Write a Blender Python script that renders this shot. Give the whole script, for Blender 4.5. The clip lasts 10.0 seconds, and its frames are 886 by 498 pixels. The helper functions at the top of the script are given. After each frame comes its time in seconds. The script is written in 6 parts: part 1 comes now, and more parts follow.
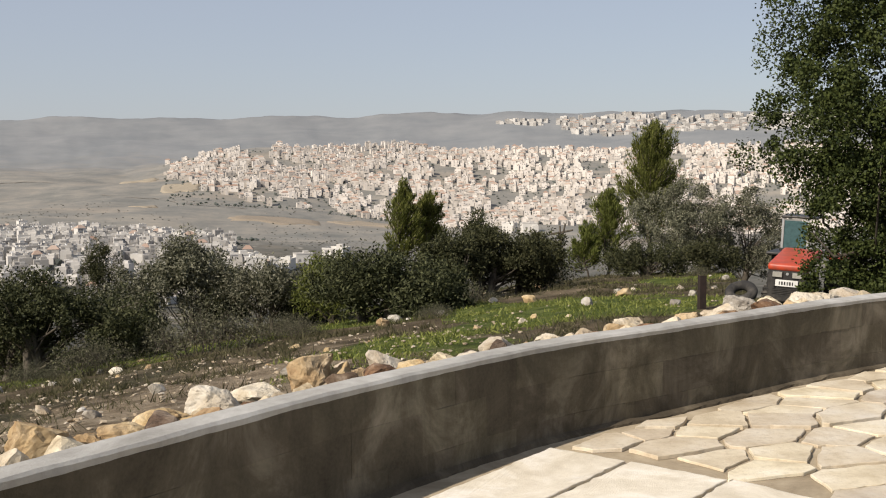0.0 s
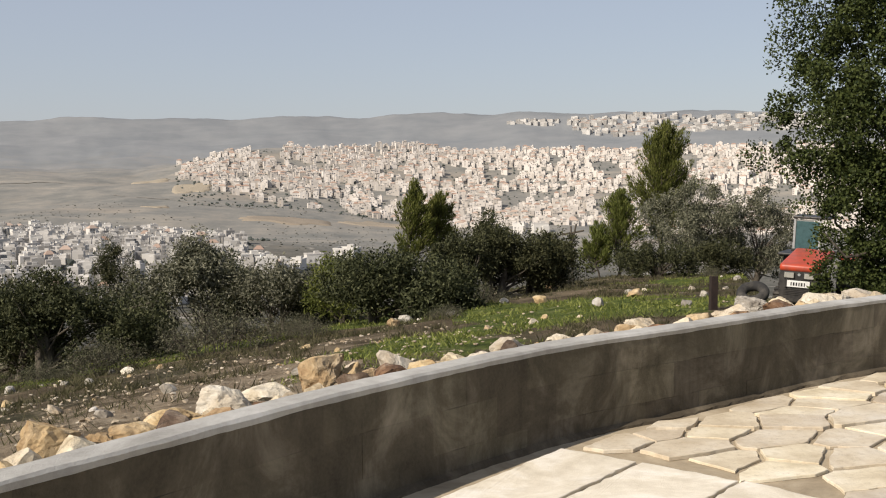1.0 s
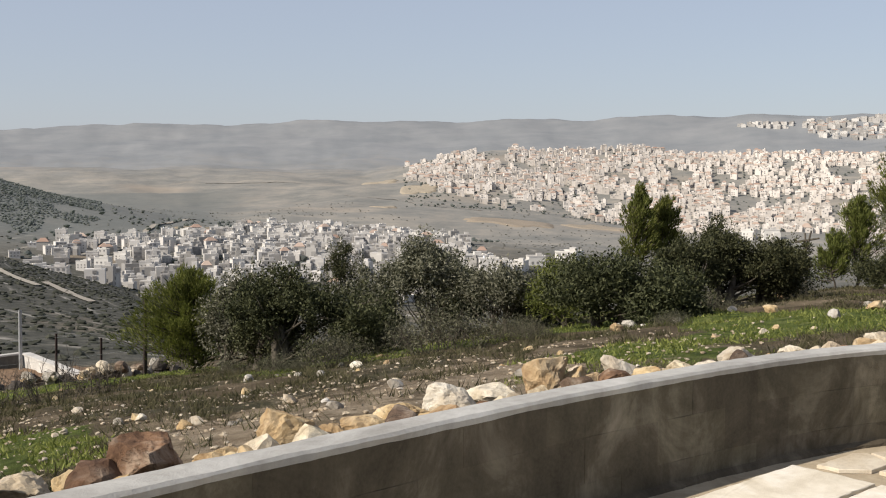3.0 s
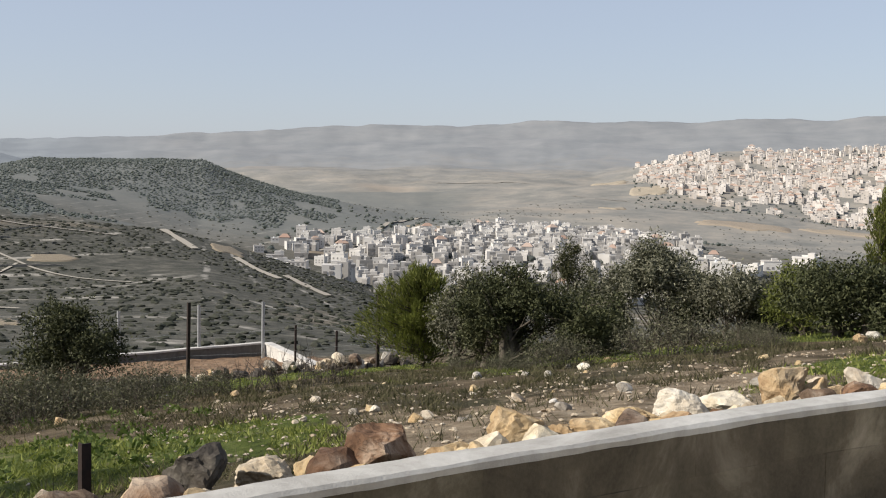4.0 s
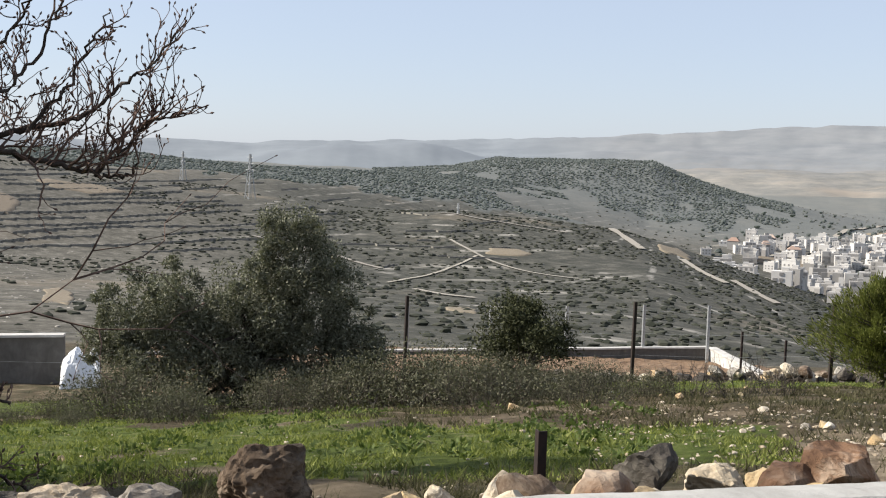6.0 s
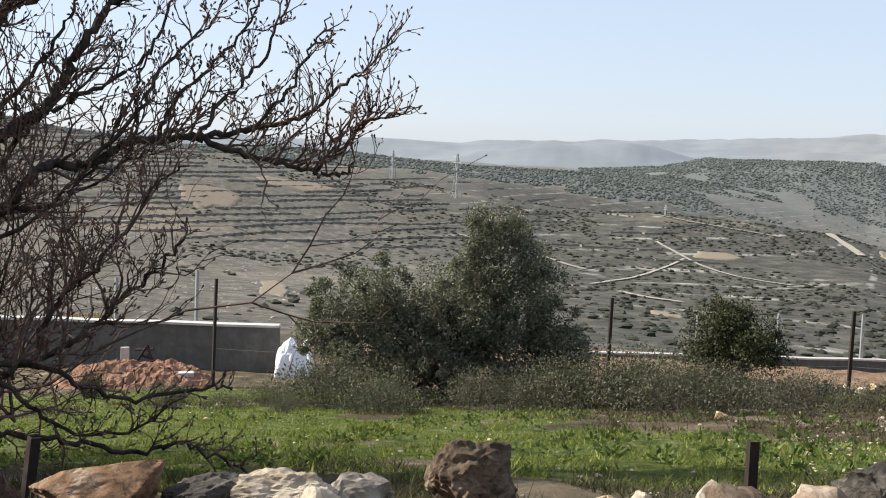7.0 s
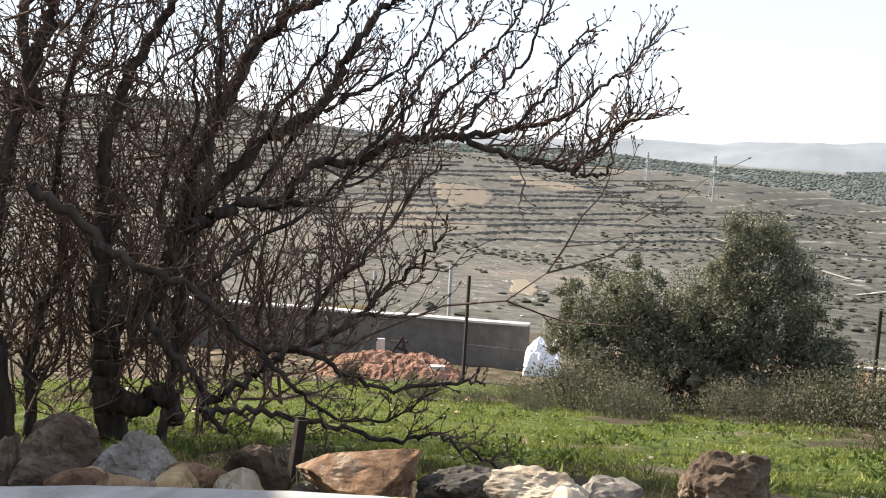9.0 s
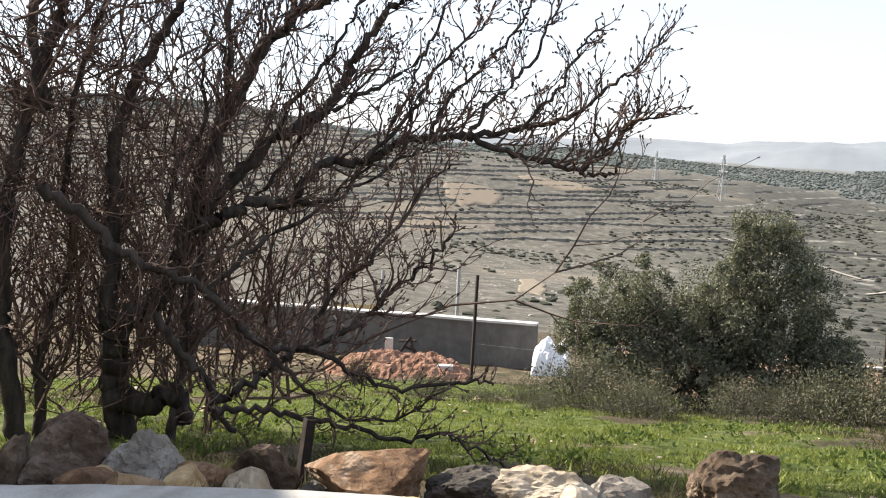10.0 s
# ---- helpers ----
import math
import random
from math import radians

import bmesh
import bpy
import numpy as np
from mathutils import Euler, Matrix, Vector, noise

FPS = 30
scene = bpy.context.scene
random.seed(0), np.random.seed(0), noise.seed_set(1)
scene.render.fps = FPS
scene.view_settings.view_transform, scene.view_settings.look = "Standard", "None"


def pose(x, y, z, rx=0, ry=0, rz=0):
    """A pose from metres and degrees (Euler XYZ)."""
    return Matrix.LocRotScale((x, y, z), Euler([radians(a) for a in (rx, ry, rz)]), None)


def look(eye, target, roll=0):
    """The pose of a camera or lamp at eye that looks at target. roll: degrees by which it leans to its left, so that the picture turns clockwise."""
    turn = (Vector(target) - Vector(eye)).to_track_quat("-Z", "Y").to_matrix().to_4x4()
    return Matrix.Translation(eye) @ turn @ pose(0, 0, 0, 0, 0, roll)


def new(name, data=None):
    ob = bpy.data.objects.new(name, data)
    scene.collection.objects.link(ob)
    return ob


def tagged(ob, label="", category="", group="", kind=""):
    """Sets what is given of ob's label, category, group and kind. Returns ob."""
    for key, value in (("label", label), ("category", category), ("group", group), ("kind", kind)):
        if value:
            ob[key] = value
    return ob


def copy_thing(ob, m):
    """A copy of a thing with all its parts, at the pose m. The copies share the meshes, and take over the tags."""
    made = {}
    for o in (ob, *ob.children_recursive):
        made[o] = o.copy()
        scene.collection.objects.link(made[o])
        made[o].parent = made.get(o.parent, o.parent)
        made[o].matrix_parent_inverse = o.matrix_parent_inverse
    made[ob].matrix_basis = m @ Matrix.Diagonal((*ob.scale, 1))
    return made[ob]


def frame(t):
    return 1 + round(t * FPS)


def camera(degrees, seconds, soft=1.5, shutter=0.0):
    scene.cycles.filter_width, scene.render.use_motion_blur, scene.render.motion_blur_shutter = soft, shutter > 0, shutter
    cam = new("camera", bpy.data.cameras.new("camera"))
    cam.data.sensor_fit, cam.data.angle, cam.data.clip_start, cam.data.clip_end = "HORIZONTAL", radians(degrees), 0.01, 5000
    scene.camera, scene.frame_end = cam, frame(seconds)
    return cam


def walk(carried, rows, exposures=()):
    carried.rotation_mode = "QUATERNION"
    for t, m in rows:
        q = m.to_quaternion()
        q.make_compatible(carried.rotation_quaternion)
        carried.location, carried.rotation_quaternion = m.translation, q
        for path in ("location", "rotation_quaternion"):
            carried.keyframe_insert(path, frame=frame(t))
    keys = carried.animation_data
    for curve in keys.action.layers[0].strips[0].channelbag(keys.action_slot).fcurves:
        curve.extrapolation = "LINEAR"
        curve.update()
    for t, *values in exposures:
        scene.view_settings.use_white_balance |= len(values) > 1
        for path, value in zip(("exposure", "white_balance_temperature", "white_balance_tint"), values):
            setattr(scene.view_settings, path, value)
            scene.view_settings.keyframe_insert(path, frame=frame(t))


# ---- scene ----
cam = camera(43.3, 10.0, soft=1.1)
PATH = [
    (0, (0.000, 0.000, 1.500), (-0.004, 9.974, 0.773), -0.34),
    (0.5, (-0.000, -0.000, 1.500), (-0.041, 9.973, 0.774), -0.39),
    (1, (-0.001, -0.000, 1.500), (-0.101, 9.973, 0.777), -0.34),
    (1.5, (-0.002, -0.000, 1.500), (-0.202, 9.972, 0.781), -0.39),
    (2, (-0.006, -0.000, 1.500), (-0.536, 9.960, 0.787), -0.36),
    (2.2, (-0.008, -0.001, 1.500), (-0.779, 9.944, 0.789), -0.28),
    (3.3, (-0.028, -0.005, 1.500), (-2.656, 9.618, 0.804), 0.20),
    (3.5, (-0.032, -0.007, 1.500), (-3.042, 9.504, 0.801), 0.21),
    (4, (-0.042, -0.011, 1.500), (-4.042, 9.127, 0.800), 0.46),
    (4.5, (-0.051, -0.017, 1.500), (-4.929, 8.684, 0.790), 0.62),
    (5, (-0.060, -0.023, 1.500), (-5.829, 8.114, 0.786), 0.77),
    (5.5, (-0.067, -0.030, 1.500), (-6.574, 7.529, 0.769), 1.05),
    (6, (-0.075, -0.038, 1.500), (-7.288, 6.848, 0.752), 1.25),
    (6.2, (-0.077, -0.041, 1.500), (-7.543, 6.568, 0.741), 1.40),
    (7.3, (-0.088, -0.058, 1.500), (-8.709, 4.946, 0.696), 1.68),
    (7.5, (-0.090, -0.062, 1.500), (-8.881, 4.634, 0.687), 1.73),
    (8, (-0.093, -0.070, 1.500), (-9.227, 3.912, 0.657), 2.11),
    (8.5, (-0.094, -0.074, 1.500), (-9.383, 3.531, 0.643), 2.32),
    (9, (-0.095, -0.075, 1.500), (-9.437, 3.386, 0.634), 2.33),
    (9.5, (-0.095, -0.076, 1.500), (-9.455, 3.336, 0.628), 2.37),
    (10, (-0.095, -0.076, 1.500), (-9.461, 3.316, 0.626), 2.29),
]
EXPOSURES = ((0.0, 0.2, 6900, 12), (3.5, 0.32, 6650, 11), (5.5, 0.64, 6500, 10), (7.5, 1.0, 6550, 10), (9.0, 1.38, 6750, 11), (10.0, 1.38, 6750, 11))
walk(cam, [(t, look(eye, target, roll)) for t, eye, target, roll in PATH], EXPOSURES)

# ---- daylight ----
SUN_BEARING, SUN_HEIGHT = -131.0, 36.0      # degrees clockwise from +y, above the horizon
world = bpy.data.worlds.new("sky")
scene.world = world
world.use_nodes = True
sky = world.node_tree.nodes.new("ShaderNodeTexSky")
sky.sky_type, sky.sun_disc = "NISHITA", False
sky.sun_elevation, sky.sun_rotation = radians(SUN_HEIGHT), radians(SUN_BEARING)
sky.altitude, sky.air_density, sky.dust_density, sky.ozone_density = 500, 1.0, 1.2, 2.0
back = world.node_tree.nodes["Background"]
back.inputs["Strength"].default_value = 0.088
haze = world.node_tree.nodes.new("ShaderNodeMix")           # an evenly hazy sky
haze.data_type = "RGBA"
haze.inputs[0].default_value = 0.6
haze.inputs[7].default_value = (4.75, 5.25, 6.4, 1.0)
world.node_tree.links.new(sky.outputs[0], haze.inputs[6])
world.node_tree.links.new(haze.outputs[2], back.inputs["Color"])
lamp = bpy.data.lights.new("sun", "SUN")
lamp.energy, lamp.angle, lamp.color = 5.0, radians(0.6), (1.0, 0.94, 0.85)
sun = new("sun", lamp)
away = Vector((math.sin(radians(SUN_BEARING)) * math.cos(radians(SUN_HEIGHT)),
               math.cos(radians(SUN_BEARING)) * math.cos(radians(SUN_HEIGHT)), math.sin(radians(SUN_HEIGHT))))
sun.matrix_world = look(away * 50, (0, 0, 0))

# ---- materials ----
class Nodes:
    """Short hand for one node material."""

    def __init__(self, name, rough=0.8, metal=0.0, spec=0.3):
        self.m = bpy.data.materials.new(name)
        self.m.use_nodes = True
        self.t = self.m.node_tree
        self.b = self.t.nodes["Principled BSDF"]
        self.b.inputs["Roughness"].default_value = rough
        self.b.inputs["Metallic"].default_value = metal
        self.b.inputs["Specular IOR Level"].default_value = spec
        self.pos = self.t.nodes.new("ShaderNodeNewGeometry").outputs["Position"]

    def link(self, a, b):
        self.t.links.new(a, b)
        return self

    def val(self, sock, v):
        if isinstance(v, (int, float)):
            sock.default_value = v
        elif isinstance(v, tuple):
            sock.default_value = (*v, 1.0) if len(v) == 3 and sock.type == "RGBA" else v
        else:
            self.t.links.new(v, sock)

    def noise(self, scale, detail=4.0, rough=0.55, vec=None, out="Fac", distort=0.0):
        n = self.t.nodes.new("ShaderNodeTexNoise")
        n.inputs["Scale"].default_value, n.inputs["Detail"].default_value = scale, detail
        n.inputs["Roughness"].default_value, n.inputs["Distortion"].default_value = rough, distort
        self.t.links.new(vec or self.pos, n.inputs["Vector"])
        return n.outputs[out]

    def voronoi(self, scale, vec=None, out="Distance", feature="F1"):
        n = self.t.nodes.new("ShaderNodeTexVoronoi")
        n.feature = feature
        n.inputs["Scale"].default_value = scale
        self.t.links.new(vec or self.pos, n.inputs["Vector"])
        return n.outputs[out]

    def mapped(self, scale=(1, 1, 1), rot=(0, 0, 0)):
        n = self.t.nodes.new("ShaderNodeMapping")
        n.inputs["Scale"].default_value, n.inputs["Rotation"].default_value = scale, rot
        self.t.links.new(self.pos, n.inputs["Vector"])
        return n.outputs[0]

    def ramp(self, fac, *stops):
        n = self.t.nodes.new("ShaderNodeValToRGB")
        e = n.color_ramp.elements
        while len(e) < len(stops):
            e.new(0.5)
        for el, (p, c) in zip(e, stops):
            el.position = p
            el.color = (c, c, c, 1) if isinstance(c, (int, float)) else (*c, 1)
        self.val(n.inputs[0], fac)
        return n.outputs[0]

    def mix(self, fac, a, b, mode="MIX"):
        n = self.t.nodes.new("ShaderNodeMix")
        n.data_type, n.blend_type = "RGBA", mode
        self.val(n.inputs[0], fac), self.val(n.inputs[6], a), self.val(n.inputs[7], b)
        return n.outputs[2]

    def math(self, op, a, b=0.0, clamp=False):
        n = self.t.nodes.new("ShaderNodeMath")
        n.operation, n.use_clamp = op, clamp
        self.val(n.inputs[0], a), self.val(n.inputs[1], b)
        return n.outputs[0]

    def sep(self, axis, vec=None):
        n = self.t.nodes.new("ShaderNodeSeparateXYZ")
        self.t.links.new(vec or self.pos, n.inputs[0])
        return n.outputs[axis]

    def chance(self):
        return self.t.nodes.new("ShaderNodeObjectInfo").outputs["Random"]

    def island(self):
        return self.t.nodes.new("ShaderNodeNewGeometry").outputs["Random Per Island"]

    def shift(self, colour, fac, hue=0.03, sat=0.3, value=0.35):
        """Colour varied by a 0..1 value."""
        n = self.t.nodes.new("ShaderNodeHueSaturation")
        h = self.math("ADD", self.math("MULTIPLY", self.math("SUBTRACT", fac, 0.5), hue), 0.5)
        v = self.math("ADD", self.math("MULTIPLY", self.math("SUBTRACT", fac, 0.5), value), 1.0)
        self.val(n.inputs["Hue"], h), self.val(n.inputs["Value"], v)
        self.val(n.inputs["Color"], colour)
        return n.outputs[0]

    def done(self, colour, bump=None, strength=0.4, dist=0.02):
        self.val(self.b.inputs["Base Color"], colour)
        if bump is not None:
            n = self.t.nodes.new("ShaderNodeBump")
            n.inputs["Strength"].default_value, n.inputs["Distance"].default_value = strength, dist
            self.t.links.new(bump, n.inputs["Height"])
            self.t.links.new(n.outputs[0], self.b.inputs["Normal"])
        return self.m


def ground_material():
    n = Nodes("ground", 0.95, 0, 0.1)
    x, y = n.sep(0), n.sep(1)
    r = n.math("SQRT", n.math("ADD", n.math("MULTIPLY", x, x), n.math("MULTIPLY", y, y)))
    # near: pale dusty soil with thin winter grass
    soil = n.ramp(n.noise(1.3, 8, 0.65), (0.32, (0.048, 0.038, 0.022)), (0.5, (0.125, 0.097, 0.062)), (0.72, (0.30, 0.24, 0.165)))
    grass = n.ramp(n.noise(5.0, 6, 0.6), (0.3, (0.040, 0.058, 0.013)), (0.55, (0.115, 0.145, 0.034)), (0.72, (0.21, 0.20, 0.10)))
    dry = n.ramp(n.noise(9.0, 5, 0.7), (0.3, (0.030, 0.030, 0.016)), (0.7, (0.095, 0.090, 0.052)))
    told = n.t.nodes.new("ShaderNodeAttribute")
    told.attribute_name = "grass"
    patch = n.ramp(n.math("ADD", told.outputs["Fac"], n.math("MULTIPLY", n.math("SUBTRACT", n.noise(4.0, 6, 0.7), 0.5), 1.3)), (0.42, 0.0), (0.62, 1.0))
    patch2 = n.ramp(n.noise(0.55, 6, 0.7, n.mapped((1, 1, 1), (0, 0, 1.0))), (0.50, 0.0), (0.62, 0.85))
    worn = n.t.nodes.new("ShaderNodeAttribute")
    worn.attribute_name = "trodden"
    path = n.ramp(n.math("ADD", worn.outputs["Fac"], n.math("MULTIPLY", n.math("SUBTRACT", n.noise(2.6, 7, 0.7), 0.5), 1.4)), (0.45, 0.0), (0.70, 1.0))
    dusty = n.ramp(n.noise(7.0, 8, 0.7), (0.3, (0.17, 0.125, 0.08)), (0.55, (0.33, 0.265, 0.185)), (0.72, (0.44, 0.375, 0.285)))
    near = n.mix(patch, n.mix(path, n.mix(patch2, soil, dry), dusty), grass)
    # hillside: grey-olive scrub, limestone terraces, pale soil
    scrub = n.ramp(n.noise(0.16, 10, 0.78), (0.34, (0.034, 0.036, 0.029)), (0.50, (0.068, 0.067, 0.056)), (0.70, (0.15, 0.14, 0.116)))
    wave = n.t.nodes.new("ShaderNodeTexWave")
    wave.wave_type, wave.bands_direction = "BANDS", "Z"
    wave.inputs["Scale"].default_value, wave.inputs["Distortion"].default_value = 0.10, 2.2
    wave.inputs["Detail"].default_value, wave.inputs["Detail Scale"].default_value = 5, 0.05
    n.link(n.pos, wave.inputs["Vector"])
    stone = n.math("MULTIPLY", n.ramp(wave.outputs["Fac"], (0.93, 0.0), (0.99, 1.0)), n.ramp(n.noise(0.06, 6, 0.7), (0.48, 0.0), (0.60, 0.6)))
    hill = n.mix(stone, scrub, (0.44, 0.41, 0.36))
    tilled = n.t.nodes.new("ShaderNodeAttribute")
    tilled.attribute_name = "tilled"
    dryland = n.ramp(n.noise(0.22, 9, 0.75, n.mapped((1, 1, 3))), (0.34, (0.052, 0.050, 0.040)), (0.52, (0.118, 0.109, 0.090)), (0.70, (0.25, 0.232, 0.198)))
    hill = n.mix(n.math("MULTIPLY", tilled.outputs["Fac"], 0.85), hill, dryland)
    hill = n.mix(n.ramp(n.noise(0.012, 5, 0.6), (0.57, 0.0), (0.70, 0.45)), hill, (0.27, 0.22, 0.16))
    # farther hills, paled and blued ring by ring: haze put into the colour
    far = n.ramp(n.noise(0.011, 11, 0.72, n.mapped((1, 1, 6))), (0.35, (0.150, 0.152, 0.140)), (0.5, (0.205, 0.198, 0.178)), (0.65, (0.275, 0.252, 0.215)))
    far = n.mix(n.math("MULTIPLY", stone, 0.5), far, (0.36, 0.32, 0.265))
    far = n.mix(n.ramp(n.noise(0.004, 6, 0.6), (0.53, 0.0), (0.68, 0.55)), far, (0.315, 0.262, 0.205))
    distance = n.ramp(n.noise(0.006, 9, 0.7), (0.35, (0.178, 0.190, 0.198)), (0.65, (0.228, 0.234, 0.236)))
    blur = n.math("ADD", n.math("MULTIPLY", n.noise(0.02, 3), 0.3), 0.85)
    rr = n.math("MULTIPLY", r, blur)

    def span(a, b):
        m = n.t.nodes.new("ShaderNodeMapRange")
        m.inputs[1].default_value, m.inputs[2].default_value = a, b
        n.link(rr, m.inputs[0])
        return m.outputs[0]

    col = n.mix(span(36, 70), near, hill)
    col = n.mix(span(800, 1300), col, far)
    # wooded slopes: pale grey-green, with haze mixed into the ground's colour
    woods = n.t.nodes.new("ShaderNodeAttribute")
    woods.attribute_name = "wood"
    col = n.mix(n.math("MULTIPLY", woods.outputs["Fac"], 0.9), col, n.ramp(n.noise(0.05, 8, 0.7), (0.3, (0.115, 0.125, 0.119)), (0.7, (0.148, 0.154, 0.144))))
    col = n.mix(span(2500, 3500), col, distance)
    # bluish haze coloured onto the far hills at the left
    haze_tint = n.t.nodes.new("ShaderNodeAttribute")
    haze_tint.attribute_name = "haze_tint"
    col = n.mix(haze_tint.outputs["Fac"], col, n.ramp(n.noise(0.005, 7, 0.65), (0.35, (0.178, 0.196, 0.212)), (0.65, (0.216, 0.236, 0.250))))
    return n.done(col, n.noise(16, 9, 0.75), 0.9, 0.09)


def plaster_material(name, dark, mid, light):
    n = Nodes(name, 0.9, 0, 0.2)
    big = n.noise(1.9, 8, 0.68, None, "Fac", 0.8)
    streak = n.noise(3.0, 5, 0.6, n.mapped((2.2, 2.2, 0.35)))
    col = n.ramp(big, (0.3, dark), (0.5, mid), (0.72, light))
    col = n.mix(n.ramp(streak, (0.45, 0.0), (0.7, 0.55)), col, dark)
    col = n.mix(n.math("MULTIPLY", n.noise(60, 3), 0.25), col, light)
    return n.done(n.shift(col, n.chance(), 0.012, 0.1, 0.30), n.mix(0.5, n.noise(9, 5, 0.6), n.noise(120, 4, 0.6)), 0.5, 0.012)


def stone_material(name, low, mid, high, pit=0.5):
    n = Nodes(name, 0.92, 0, 0.2)
    col = n.ramp(n.noise(5.0, 9, 0.68, None, "Fac", 0.5), (0.3, low), (0.5, mid), (0.68, high))
    col = n.mix(n.ramp(n.noise(2.2, 4), (0.5, 0.0), (0.66, pit)), col, low)
    col = n.mix(n.ramp(n.noise(11, 8, 0.75, None, "Fac", 1.2), (0.53, 0.0), (0.64, pit)), col, tuple(c * 0.5 for c in low))
    return n.done(n.shift(col, n.chance(), 0.012, 0.2, 0.3), n.mix(0.5, n.noise(13, 9, 0.75, None, "Fac", 0.6), n.voronoi(17)), 1.0, 0.035)


def paving_material():
    n = Nodes("paving_stone", 0.75, 0, 0.3)
    col = n.ramp(n.noise(3.5, 7, 0.6), (0.3, (0.45, 0.37, 0.255)), (0.5, (0.60, 0.52, 0.385)), (0.72, (0.70, 0.64, 0.52)))
    col = n.mix(n.ramp(n.noise(1.1, 5, 0.7), (0.52, 0.0), (0.7, 0.6)), col, (0.64, 0.61, 0.55))
    col = n.mix(n.ramp(n.noise(26, 6, 0.75), (0.5, 0.0), (0.75, 0.55)), col, (0.30, 0.235, 0.155))
    return n.done(n.shift(col, n.chance(), 0.015, 0.2, 0.28), n.noise(18, 8, 0.7), 0.5, 0.012)


def leaf_material(name, dark, light, trans=0.25, rough=0.55):
    n = Nodes(name, rough + 0.15, 0, 0.12)
    col = n.mix(n.island(), dark, light)
    n.done(n.shift(col, n.chance(), 0.02, 0.1, 0.2))
    tr = n.t.nodes.new("ShaderNodeBsdfTranslucent")
    n.val(tr.inputs["Color"], n.mix(0.4, col, (light[0] * 1.2, light[1] * 1.4, light[2] * 0.7)))
    mx = n.t.nodes.new("ShaderNodeMixShader")
    mx.inputs[0].default_value = trans
    n.link(n.b.outputs[0], mx.inputs[1]), n.link(tr.outputs[0], mx.inputs[2])
    n.link(mx.outputs[0], n.t.nodes["Material Output"].inputs["Surface"])
    return n.m


def bark_material(name, dark, light):
    n = Nodes(name, 0.95, 0, 0.15)
    col = n.ramp(n.noise(14, 6, 0.7, n.mapped((1, 1, 0.3))), (0.32, dark), (0.68, light))
    return n.done(col, n.noise(40, 5, 0.7, n.mapped((1, 1, 0.3))), 0.8, 0.01)


def plain_material(name, colour, rough=0.7, metal=0.0, wear=None, scale=12.0):
    n = Nodes(name, rough, metal, 0.4)
    col = n.mix(n.ramp(n.noise(scale, 6, 0.65), (0.45, 0.0), (0.72, 1.0)), colour, wear or tuple(c * 0.65 for c in colour))
    return n.done(n.shift(col, n.chance(), 0.01, 0.1, 0.12), n.noise(scale * 4, 4), 0.2, 0.004)


def house_material(name, a, b):
    n = Nodes(name, 0.85, 0, 0.2)
    col = n.mix(n.island(), a, b)
    col = n.mix(n.math("MULTIPLY", n.noise(0.12, 4), 0.3), col, (0.35, 0.32, 0.28))
    return n.done(n.shift(col, n.chance(), 0.02, 0.1, 0.25))


